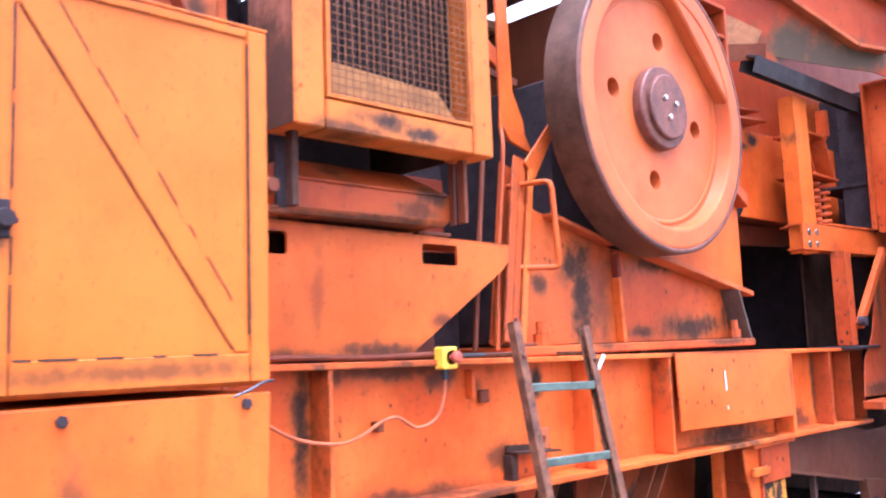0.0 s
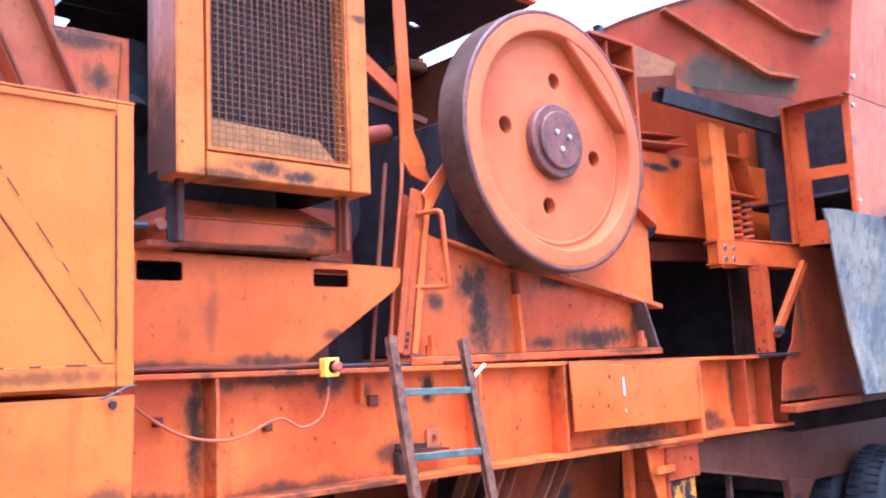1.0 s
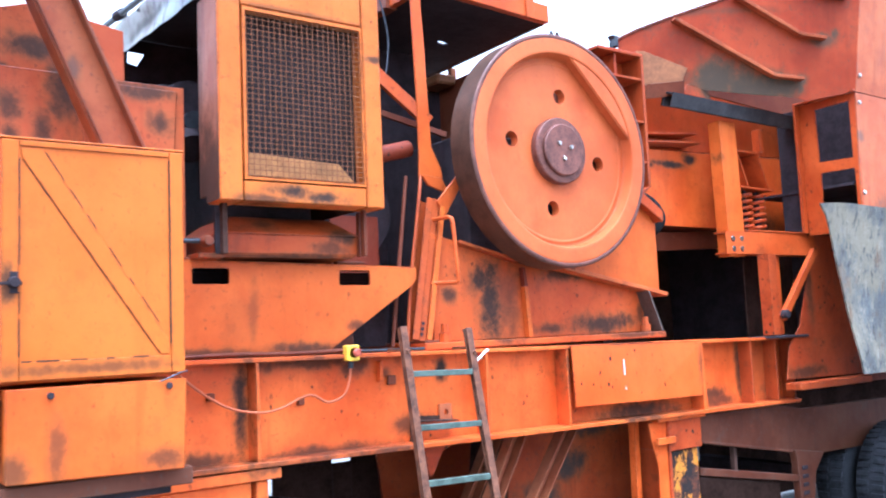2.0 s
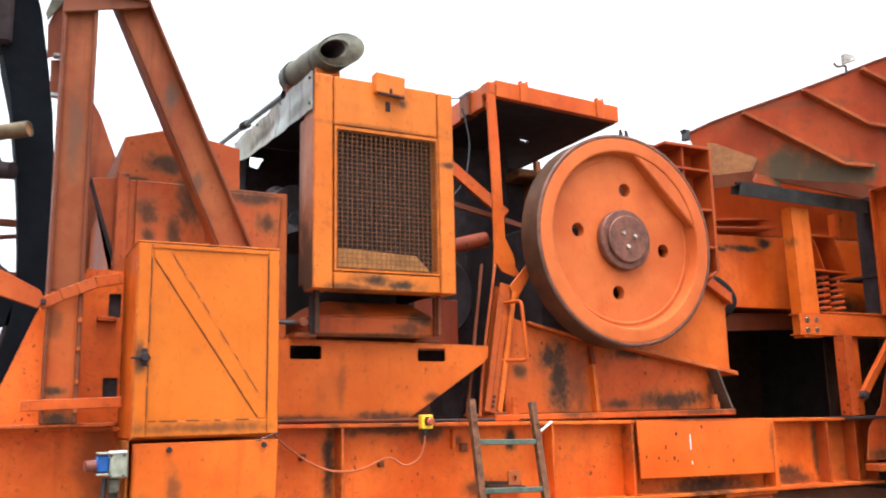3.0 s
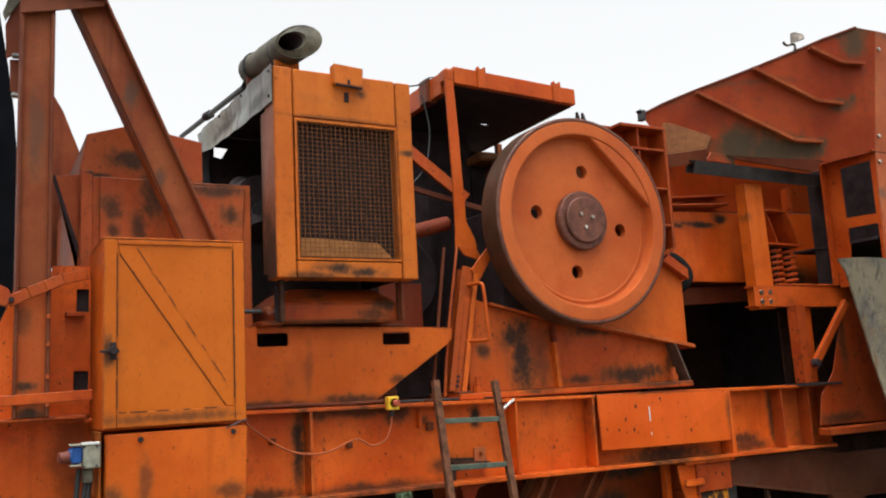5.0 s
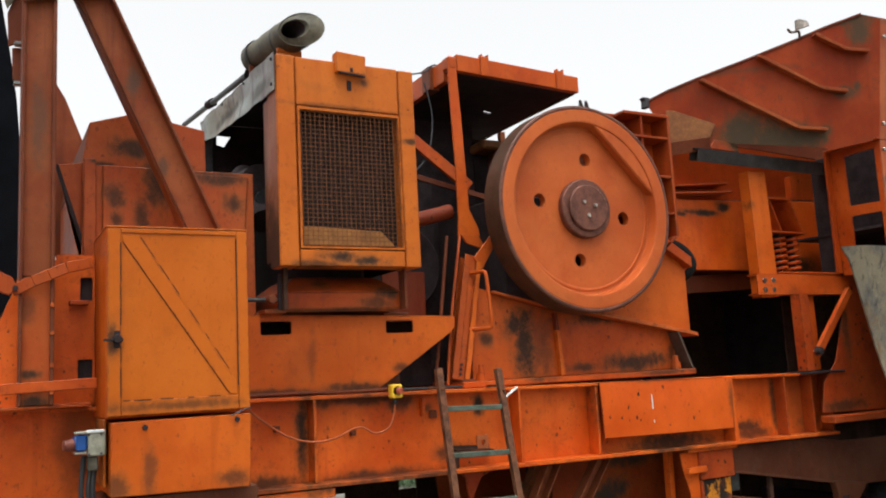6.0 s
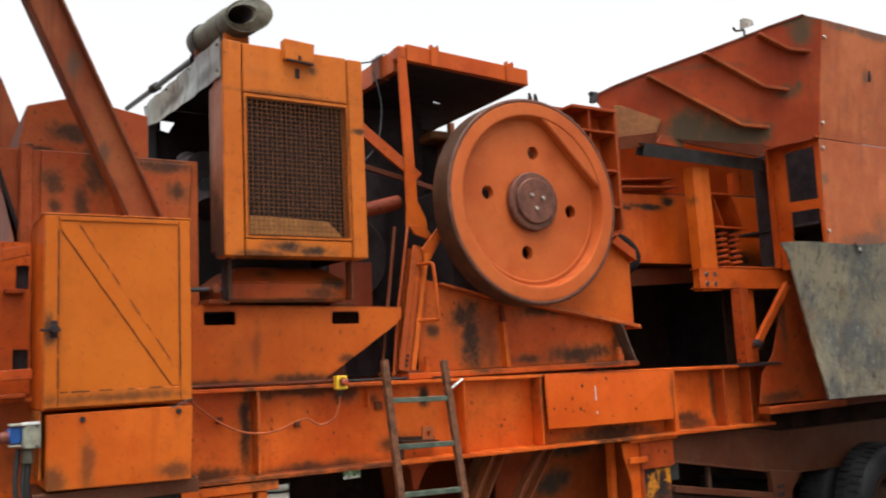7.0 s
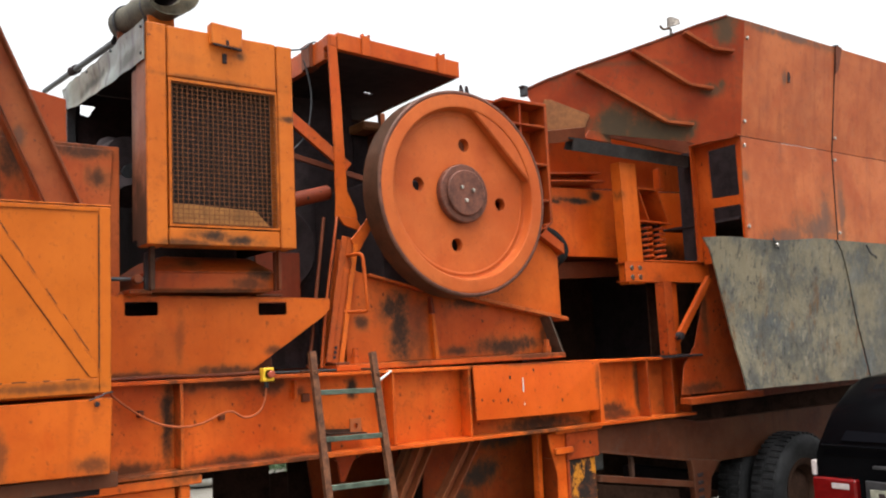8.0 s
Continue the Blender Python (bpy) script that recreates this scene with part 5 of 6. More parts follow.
def make_canopy():
    t = thing("guard_canopy", "orange steel guard canopy on a bent post", "canopy", (1.2, 0.6, 2.58))
    def rise(x):
        """Height of the tilted canopy's lower edge."""
        return 3.765 - 0.0445 * (x - 0.71)
    def slab(x0, x1, y0, y1, z0, z1, name, mat, label="", w=0.004):
        pts = [(x0, y0, rise(x0) + z0), (x1, y0, rise(x1) + z0), (x1, y0, rise(x1) + z1), (x0, y0, rise(x0) + z1)]
        return part(name, prism(pts, (0, y1 - y0, 0), w), mat, t, label)
    slab(0.705, 1.748, 0.25, 0.30, 0.0, 0.120, "front_channel", paint_canopy)
    def deck(x, y):
        return (x, y, rise(x))
    # Deck and rear channels coloured dark to hold the shade under the canopy.
    part("deck", holed([deck(0.66, 0.30), deck(1.745, 0.30), deck(1.745, 1.72), deck(0.66, 1.72)], [[deck(1.325, 0.94), deck(1.42, 0.955), deck(1.415, 1.0), deck(1.345, 0.985)]], (0, 0, 0.014)), black_iron, t, "black canopy deck with its underside shade in the colour")
    slab(0.645, 0.69, 0.34, 1.72, -0.06, 0.095, "left_channel", paint_crusher)
    slab(1.70, 1.745, 0.30, 1.72, -0.004, 0.10, "right_channel", clutter_brown)
    slab(0.66, 1.745, 1.67, 1.72, -0.02, 0.10, "rear_channel", clutter_brown)
    slab(0.630, 0.704, 0.242, 0.34, 0.0, 0.098, "knuckle", paint_crusher, "", 0.014)
    slab(0.615, 0.695, 0.50, 0.62, -0.07, 0.105, "side_block", paint_brown)
    for x in (0.925, 1.575):
        b = slab(x - 0.035, x + 0.035, 0.235, 0.249, -0.008, 0.135, "bracket", paint_canopy)
        z = rise(x) + 0.12
        for dx in (-0.02, 0.03):
            part("ear", box(x + dx - 0.007, x + dx + 0.007, 0.24, 0.28, z, z + 0.032, 0.003), paint_crusher, b)
    part("post", prism([(0.626, 0.245, 3.83), (0.697, 0.245, 3.83), (0.697, 0.245, 3.75), (0.714, 0.245, 3.44), (0.726, 0.245, 3.09), (0.738, 0.245, 2.78), (0.80, 0.245, 2.66), (0.811, 0.245, 2.60), (0.640, 0.245, 2.60), (0.649, 0.245, 2.71), (0.648, 0.245, 3.08)], (0, 0.016, 0), 0.003), paint_canopy, t)
    part("foot_plate", prism([(0.655, 0.24, 2.612), (0.80, 0.24, 2.598), (0.86, 0.24, 2.50), (0.70, 0.24, 2.55)], (0, 0.02, 0), 0.003), paint_crusher, t)
    part("brace", bar((0.25, 0.55, 3.50), (0.85, 0.42, 2.98), 0.085, 0.03), paint_crusher, t)
    part("brace", bar((0.20, 0.75, 3.20), (1.0, 0.45, 2.92), 0.04, 0.02), paint_brown, t)
    for x, m in ((0.75, paint_dark), (1.772, strut_tan)):
        part("rear_post", bar((x, 1.40, 2.4), (x, 1.40, 3.725), 0.05, 0.05), m, t)
    c = thing("canopy_cable", "grey cable hanging from the canopy", "cable", (0.6, 0.6, 3.0))
    part("cable", tube(smoothed([(0.46, 0.5, 3.79), (0.577, 0.5, 3.822), (0.634, 0.5, 3.873), (0.68, 0.5, 3.883), (0.704, 0.5, 3.84)], 6), 0.006, 7), dark_steel, c, smooth=True)
    part("cable", tube(smoothed([(0.57, 0.5, 3.74), (0.598, 0.5, 3.65), (0.624, 0.5, 3.487), (0.598, 0.5, 3.278), (0.547, 0.5, 3.172), (0.47, 0.5, 3.09)], 6), 0.006, 7), dark_steel, c, smooth=True)


def make_access_post():
    t = thing("access_post", "orange perforated channel post beside the crusher", "post", (0.55, 0.15, 1.63))
    part("channel", channel((0.535, 0.17, 1.635), (0.72, 0.24, 2.45), 0.11, 0.09, 0.012, (-1, -0.2, 0)), paint_red, t)
    part("front_strip", bar((0.566, 0.10, 1.645), (0.753, 0.17, 2.46), 0.034, 0.012), paint_tray, t)
    part("side_strip", bar((0.505, 0.115, 1.645), (0.690, 0.185, 2.46), 0.085, 0.010), paint_red, t)
    part("foot", box(0.50, 0.60, 0.05, 0.2, 1.63, 1.645, 0.003), paint_brown, t)
    for z in (1.68, 1.71, 1.74):
        part("bolt_hole", lathe([(0, 0.002), (0.011, 0.002), (0.011, 0), (0, 0)], (0.522 + 0.22 * (z - 1.68), 0.110, z), (0, -1, 0), 10), black_iron, t, "dark bolt hole")
    part("top_gusset", prism([(0.70, 0.16, 2.44), (0.76, 0.16, 2.36), (0.93, 0.16, 2.62), (0.90, 0.16, 2.66)], (0, 0.014, 0), 0.003), paint_crusher, t)
    h = thing("grab_handle", "bent orange tube grab handle", "handle", (0.74, 0.1, 1.96))
    part("tube", tube([(0.665, 0.24, 2.335), (0.685, 0.12, 2.335), (0.697, 0.05, 2.335), (0.702, 0.03, 2.325), (0.704, 0.022, 2.30), (0.728, 0.018, 1.985), (0.727, 0.022, 1.968), (0.718, 0.04, 1.962), (0.62, 0.15, 1.965)], 0.0125, 10), paint_crusher, h, smooth=True)
    p = thing("conduit_pipe", "thin orange conduit pipes beside the post", "pipe", (0.48, 0.2, 1.62))
    part("pipe", tube(smoothed([(0.44, 0.13, 1.62), (0.50, 0.16, 2.0), (0.60, 0.20, 2.45), (0.66, 0.26, 2.62)], 4), 0.010, 8), paint_red, p, smooth=True)
    part("pipe", tube([(0.40, 0.22, 1.62), (0.57, 0.28, 2.60)], 0.012, 8), paint_brown, p, smooth=True)
    d = thing("drive_pipe", "red-orange round pipe between engine and crusher", "pipe", (0.4, 0.4, 2.7))
    part("pipe", tube([(0.10, 0.35, 2.64), (0.66, 0.38, 2.79)], 0.05, 16), paint_dark, d, smooth=True)
    part("pulley", lathe([(0.0, 0), (0.3, 0), (0.32, 0.03), (0.32, 0.2), (0.3, 0.22), (0, 0.22)], (0.45, 0.75, 2.45), (0, 1, 0), 32), black_iron, d, smooth=True)
    # This black sheet fills in the shade behind the drive pipe.
    part("belt_guard", box(0.2, 0.80, 0.9, 0.92, 1.65, 3.1, 0.003), black_iron, d)
    part("belt_guard", box(0.16, 0.48, 0.46, 0.475, 2.0, 2.38, 0.003), paint_dark, d, "rusty red perforated belt guard")
    # Black sheets added to close sky gaps and darken the space behind.
    e = thing("drive_dark_screen", "added black sheets for the dark behind the drive", "guard", (0.8, 1.2, 1.62))
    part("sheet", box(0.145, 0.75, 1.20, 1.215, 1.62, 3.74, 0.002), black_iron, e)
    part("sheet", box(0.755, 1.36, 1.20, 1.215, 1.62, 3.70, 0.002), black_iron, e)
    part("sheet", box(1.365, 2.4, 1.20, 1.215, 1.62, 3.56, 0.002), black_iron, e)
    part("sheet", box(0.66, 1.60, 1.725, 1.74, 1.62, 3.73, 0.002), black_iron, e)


def make_ladder():
    t = thing("ladder", "short rusty steel ladder with green-grey rungs", "ladder", (0.44, -0.25, 0.5))
    def at(x, z):
        return (x, -0.155 - 0.205 * (1.71 - z), z)
    part("rail", channel(at(0.226, 1.722), at(0.214, 0.55), 0.034, 0.040, 0.006, (1, 0, 0)), ladder_rust, t)
    part("rail", channel(at(0.638, 1.702), at(0.640, 0.53), 0.034, 0.040, 0.006, (-1, 0, 0)), ladder_rust, t)
    for z in (1.478, 1.213, 0.948, 0.683):
        part("rung", bar(at(0.224, z + 0.006), at(0.640, z - 0.006), 0.026, 0.03, (0, 0, 1)), ladder_green, t)
    for x, z in ((0.226, 1.60), (0.645, 1.57)):
        part("bolt", bolt_head(at(x, z), 0.011, 0.03), ladder_rust, t)
    part("hook", box(0.218, 0.240, -0.175, -0.013, 1.598, 1.612, 0.002), ladder_rust, t)
    part("hook", box(0.636, 0.658, -0.175, -0.013, 1.592, 1.606, 0.002), ladder_rust, t)
    part("tie", bar((0.655, -0.205, 1.530), (0.775, -0.15, 1.582), 0.013, 0.013), box_white, t, "pale worn tie rod")


def make_estop():
    t = thing("emergency_stop", "yellow emergency stop box with a faded red button", "emergency stop", (0, 0, 1.6))
    b = part("case", box(-0.035, 0.035, -0.05, 0.005, 1.562, 1.642, 0.006), estop_yellow, t)
    part("button", lathe([(0, 0.042), (0.014, 0.042), (0.022, 0.035), (0.022, 0.022), (0.012, 0.018), (0.012, 0), (0, 0)], (0.002, -0.05, 1.604), (0, -1, 0), 18), button_red, t, "faded red mushroom button", True)
    part("collar", lathe([(0.026, 0.004), (0.026, 0), (0.0, 0), (0, 0.004)], (0.002, -0.05, 1.604), (0, -1, 0), 18), cable_black, b)
    part("gland", tube([(-0.005, -0.022, 1.565), (-0.005, -0.022, 1.525)], 0.014, 10), cable_black, t, smooth=True)
    c = thing("control_cable", "dusty orange cable sagging along the chassis web", "cable", (-0.4, -0.02, 1.4))
    path = [(-0.005, -0.022, 1.53), (-0.015, -0.02, 1.46), (-0.05, -0.015, 1.39), (-0.13, 0.0, 1.365), (-0.20, 0.02, 1.405), (-0.27, 0.03, 1.392), (-0.38, 0.0, 1.357), (-0.50, -0.025, 1.347), (-0.62, 0.02, 1.372), (-0.73, 0.04, 1.437), (-0.85, 0.03, 1.53), (-0.90, 0.02, 1.585), (-0.97, 0.03, 1.60)]
    part("cable", tube(smoothed(path, 5), 0.0065, 8), cable_orange, c, smooth=True)
    h = thing("flange_hose", "brown hose lying along the chassis flange", "hose", (-0.5, 0.02, 1.6))
    part("hose", tube(smoothed([(-0.95, 0.03, top(-0.95) + 0.012), (-0.6, 0.02, top(-0.6) + 0.018), (-0.3, 0.03, top(-0.3) + 0.013), (-0.03, 0.01, top(0) + 0.02)], 5), 0.011, 8), paint_brown, h, smooth=True)
    part("hose", tube(smoothed([(-0.95, 0.055, top(-0.95) + 0.012), (-0.5, 0.05, top(-0.5) + 0.014), (-0.1, 0.05, top(-0.1) + 0.012), (0.5, 0.06, top(0.5) + 0.012)], 5), 0.010, 8), cable_black, h, smooth=True)


make_flywheel()
make_crusher()
make_canopy()
make_access_post()
make_ladder()
make_estop()


# ---- feeder and hopper ----
def make_spring_mount():
    t = thing("feeder_mount", "orange feeder support post with coil springs", "support", (3.5, 0.1, 1.55))
    part("post", channel((3.335, 0.10, 2.15), (3.315, 0.10, 3.165), 0.195, 0.10, 0.014, (0, 1, 0)), paint_tray, t)
    part("arm", channel((3.20, 0.10, 2.252), (4.10, -0.04, 2.235), 0.165, 0.12, 0.012, (0, 1, 0)), paint_crusher, t)
    part("arm_flange", prism([(3.44, 0.0, 2.335), (4.0, -0.10, 2.32), (4.0, 0.15, 2.32), (3.44, 0.25, 2.335)], (0, 0, 0.012), 0.002), paint_crusher, t)
    for dx in (0.0, 0.085):
        for dz in (0.0, 0.075):
            part("bolt", bolt_head((3.262 + dx, 0.048 - dx * 0.12, 2.205 + dz), 0.024, 0.024), edge_steel, t, "worn steel nut")
    part("spring_seat", box(3.43, 3.88, 0.03, 0.30, 2.335, 2.352, 0.003), paint_red, t)
    for x in (3.575, 3.735):
        part("coil_spring", helix((x, 0.15), 0.064, 0.014, 2.356, 2.668, 6.5), paint_crusher, t, "orange coil spring", True)
        part("spring_core", tube([(x, 0.15, 2.352), (x, 0.15, 2.67)], 0.03, 10), black_iron, t)
    part("top_seat", prism([(3.42, 0.04, 2.672), (3.83, 0.04, 2.664), (3.83, 0.3, 2.664), (3.42, 0.3, 2.672)], (0, 0, 0.015), 0.002), paint_crusher, t)
    part("side_cheek", prism([(3.79, 0.06, 2.68), (3.81, 0.06, 2.68), (3.70, 0.06, 2.95), (3.68, 0.06, 2.95)], (0, 0.22, 0), 0.002), paint_crusher, t)
    part("side_cheek", prism([(3.60, 0.1, 2.67), (3.615, 0.1, 2.67), (3.50, 0.1, 2.95), (3.485, 0.1, 2.95)], (0, 0.16, 0), 0.002), paint_crusher, t)
    part("cross_plate", box(3.43, 3.74, 0.06, 0.3, 2.95, 2.968, 0.002), paint_crusher, t)
    part("hanger", box(3.71, 3.76, 0.05, 0.12, 2.97, 3.15, 0.003), paint_crusher, t)
    part("upright", channel((3.565, -0.03, 1.56), (3.560, -0.03, 2.16), 0.10, 0.09, 0.012, (0, 1, 0)), paint_skirt, t)
    part("upright", box(3.655, 3.765, 0.0, 0.03, 1.56, 2.16, 0.003), paint_crusher, t)
    part("brace", bar((3.615, -0.09, 1.68), (4.05, -0.12, 2.19), 0.06, 0.04), paint_crusher, t)
    part("foot_plate", box(3.50, 3.92, -0.10, 0.14, 1.535, 1.553, 0.003), black_iron, t)
    part("knob", lathe([(0, 0.05), (0.03, 0.045), (0.035, 0), (0, 0)], (3.625, -0.09, 1.71), (0, -1, 0), 10), black_iron, t)


def make_feeder():
    t = thing("feeder", "orange vibrating feeder trough behind the springs", "feeder", (3.4, 0.6, 2.3))
    part("side", plate([(2.46, 2.40), (6.0, 2.40), (6.0, 3.08), (3.2, 2.98), (2.46, 2.96)], 0.34, 0.36), paint_feeder, t)
    part("upper_side", plate([(2.46, 2.97), (4.6, 3.06), (6.2, 3.10), (6.2, 3.8), (2.46, 3.6)], 0.42, 0.44), paint_crusher, t)
    part("ledge", prism([(2.46, 0.28, 2.985), (3.25, 0.24, 3.03), (3.25, 0.42, 3.03), (2.46, 0.42, 2.985)], (0, 0, 0.014), 0.002), paint_crusher, t)
    part("ledge", prism([(2.46, 0.30, 3.045), (3.25, 0.28, 3.11), (3.25, 0.42, 3.11), (2.46, 0.42, 3.045)], (0, 0, 0.014), 0.002), paint_crusher, t)
    # Two brown sheets added to block sky showing below the wing.
    part("gap_closing_sheet", plate([(2.95, 3.42), (5.7, 3.30), (5.7, 4.05), (3.95, 3.88), (2.95, 3.72)], 0.20, 0.212), paint_brown, t)
    part("gap_closing_sheet", plate([(2.5, 3.5), (4.6, 3.5), (4.6, 4.05), (3.6, 3.92), (2.6, 3.66)], 0.60, 0.612), paint_brown, t)
    part("grizzly_floor", box(2.46, 5.6, 0.36, 1.6, 2.40, 2.43, 0.002), paint_brown, t)
    # Far side, rear wall and column coloured dark for the opening's shade.
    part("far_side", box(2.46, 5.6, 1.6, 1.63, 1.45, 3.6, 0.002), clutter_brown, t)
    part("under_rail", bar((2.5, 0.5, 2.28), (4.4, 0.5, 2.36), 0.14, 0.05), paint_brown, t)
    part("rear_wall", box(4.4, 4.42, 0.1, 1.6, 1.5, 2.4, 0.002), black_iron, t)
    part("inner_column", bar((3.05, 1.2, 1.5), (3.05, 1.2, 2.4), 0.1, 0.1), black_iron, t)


def make_steel_channels():
    for a, b, w, lab in (((2.66, 0.055, 3.262), (4.12, -0.045, 3.205), 0.105, "dark grey steel channel laid on the feeder post"), ((2.45, 0.20, 3.315), (2.80, 0.03, 3.352), 0.07, "short rusty brown steel channel on the feeder")):
        t = thing("steel_channel", lab, "channel", a, "loose channels")
        part("channel", channel(a, b, w, 0.10, 0.012, (0, 0.3, -1)), channel_steel if "dark" in lab else paint_brown, t)
    t = thing("steel_flat", "orange steel flat on top of the feeder side", "flat bar", (3.0, 0.07, 3.32))
    part("flat", plate([(2.84, 3.325), (3.16, 3.315), (3.14, 3.385), (2.90, 3.40)], 0.06, 0.075), paint_wing, t)


def make_hopper():
    t = thing("hopper", "large orange steel hopper with ribbed flared wing", "hopper", (4.5, 0.2, 2.3))
    t.location = (4.537, 0.2, 2.322)
    # flared wing beside the crusher
    n = Vector((-0.978, -1.391, -0.192)).normalized()
    A = Vector((3.96, -0.59, 3.30))
    def on(x, z):
        """The point of the wing's plane at x and z."""
        return Vector((x, A.y - (n.x * (x - A.x) + n.z * (z - A.z)) / n.y, z))
    rim = [(2.48, 3.74), (2.62, 3.815), (2.82, 3.897), (3.146, 4.017), (3.445, 4.135), (3.62, 4.21), (3.838, 4.286), (3.96, 4.242)]
    outline = [*rim, (3.96, 3.30), (3.66, 3.245), (3.58, 3.275), (3.3, 3.315), (3.0, 3.365), (2.65, 3.43)]
    part("wing_panel", prism([on(x, z) for x, z in outline], -n * 0.012, 0), paint_wing, t)
    for pts in (((2.827, 3.872), (3.442, 3.432), (3.621, 3.40)), ((3.191, 4.021), (3.588, 3.723), (3.744, 3.686)), ((3.54, 4.15), (3.734, 4.008), (3.875, 3.981))):
        for (x0, z0), (x1, z1) in zip(pts, pts[1:]):
            part("rib", bar(on(x0, z0) + n * 0.04, on(x1, z1) + n * 0.04, 0.024, 0.08, n), paint_rib, t)
    part("patch_plate", prism([on(x, z) + n * 0.003 for x, z in ((2.60, 3.41), (2.615, 3.66), (2.66, 3.655), (2.93, 3.52), (2.88, 3.36))], n * 0.010, 0.002), dust_tan, t, "pale tan dust-covered plate on the wing")
    for (x0, z0), (x1, z1) in zip(rim[:-1], rim[1:-1]):
        part("rim_strip", bar(on(x0, z0), on(x1, z1), 0.02, 0.02, n), paint_brown, t)
    part("corner_lug", prism([(2.455, 0.36, 3.69), (2.50, 0.36, 3.69), (2.495, 0.36, 3.76), (2.51, 0.36, 3.775), (2.44, 0.36, 3.775), (2.46, 0.36, 3.75)], (0, 0.06, 0), 0.004), dark_steel, t)
    # end frame with openings
    x = 3.96
    part("end_frame", holed([(x, -0.585, 3.30), (x, -0.10, 3.30), (x, -0.13, 2.28), (x, -0.565, 2.28)],
                            [[(x, -0.525, 3.245), (x, -0.25, 3.24), (x, -0.255, 2.83), (x, -0.525, 2.82)],
                             [(x, -0.53, 2.74), (x, -0.26, 2.745), (x, -0.26, 2.45), (x, -0.53, 2.45)]], (0.012, 0, 0)), paint_crusher, t)
    # Black plate added in place of the shade between end frame and feeder.
    part("shade_plate", box(x + 0.03, x + 0.04, -0.10, 0.10, 2.30, 3.28, 0.002), black_iron, t, "added black plate for the shade behind the end frame")
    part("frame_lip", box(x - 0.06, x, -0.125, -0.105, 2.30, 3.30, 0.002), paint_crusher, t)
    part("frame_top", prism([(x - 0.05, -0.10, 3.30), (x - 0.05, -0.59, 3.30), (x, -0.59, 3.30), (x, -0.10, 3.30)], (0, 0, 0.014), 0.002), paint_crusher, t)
    # Black shelf and wall added to give the frame openings their inner shade.
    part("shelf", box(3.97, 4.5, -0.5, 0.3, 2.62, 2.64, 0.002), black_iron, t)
    part("dark_back_wall", box(4.50, 4.52, -0.55, 1.6, 2.3, 3.4, 0.002), black_iron, t)
    # side panels, bolted, with a kink
    def panel(xa, xb, name):
        w = 0.006 * noise.noise((xa, 0, 0))
        part(name, prism([(xa, -0.592 + w, 3.297), (xb, -0.592, 3.297), (xb, -0.72, 4.245), (xa, -0.72 + w, 4.245)], (0, 0.012, 0.0), 0.002), paint_panel, t, "faded pinkish-orange side panel")
        part(name, prism([(xa, -0.590, 3.293), (xb, -0.590, 3.293), (xb, -0.562, 2.40), (xa, -0.562, 2.40)], (0, 0.012, 0), 0.002), paint_panel, t, "faded pinkish-orange side panel")
    edges = (3.955, 5.333, 6.59, 7.9, 9.24)
    for xa, xb in zip(edges, edges[1:]):
        panel(xa, xb - 0.006, "side_panel")
        part("seam", prism([(xb - 0.012, -0.598, 3.297), (xb - 0.002, -0.598, 3.297), (xb - 0.002, -0.726, 4.24), (xb - 0.010, -0.726, 4.24)], (0, 0.012, 0), 0), black_iron, t, "dark open panel seam")
        part("seam", prism([(xb - 0.012, -0.596, 3.29), (xb - 0.002, -0.596, 3.29), (xb + 0.004, -0.568, 2.42), (xb - 0.010, -0.568, 2.42)], (0, 0.012, 0), 0), black_iron, t, "dark open panel seam")
        part("panel_strap", prism([(xb - 0.02, -0.592, 4.245), (xb + 0.03, -0.592, 4.245), (xb + 0.03, -0.74, 4.25), (xb - 0.02, -0.74, 4.25)], (0, 0, 0.012), 0.002), dark_steel, t)
        part("panel_strap", prism([(xb - 0.02, -0.738, 4.25), (xb + 0.085, -0.738, 4.25), (xb + 0.045, -0.712, 4.05), (xb - 0.008, -0.706, 3.99)], (0, 0.008, 0), 0.002), paint_brown, t)
    for xx in (3.985, 5.363, 6.62):
        for z in (4.10, 3.42, 3.22, 2.55):
            y = -0.595 - (z - 3.30) * 0.135 if z > 3.3 else -0.592 + (3.30 - z) * 0.031
            part("bolt", bolt_head((xx, y, z), 0.016, 0.014, (0, -1, 0), 6), bolt_steel, t, "shiny bolt head")
    part("keyhole", lathe([(0, 0.002), (0.022, 0.002), (0.022, 0), (0, 0)], (4.602, -0.674, 3.865), (0, -1, -0.13), 14), black_iron, t, "dark lifting hole")
    part("keyhole", box(4.588, 4.616, -0.680, -0.660, 3.82, 3.915, 0.006), black_iron, t)
    # inner far wall and lower chute plates
    part("far_wall", prism([(2.6, 1.6, 3.3), (9.2, 1.6, 3.3), (9.2, 1.9, 4.2), (3.6, 1.9, 4.2)], (0, 0.012, 0), 0), paint_wing, t)
    part("rear_wall", prism([(9.2, -0.58, 2.4), (9.2, 1.6, 2.4), (9.2, 1.9, 4.2), (9.2, -0.70, 4.2)], (0.012, 0, 0), 0), paint_wing, t)
    part("floor", box(4.4, 9.2, -0.5, 1.6, 2.36, 2.38, 0.002), paint_brown, t)
    part("lower_skirt", plate([(3.585, 1.205), (4.6, 1.19), (9.2, 1.19), (9.2, 2.3), (4.05, 2.3), (4.03, 2.18), (3.86, 1.75), (3.80, 1.60), (3.64, 1.44)], -0.085, -0.075), paint_skirt, t, "orange lower skirt plate speckled with rust")
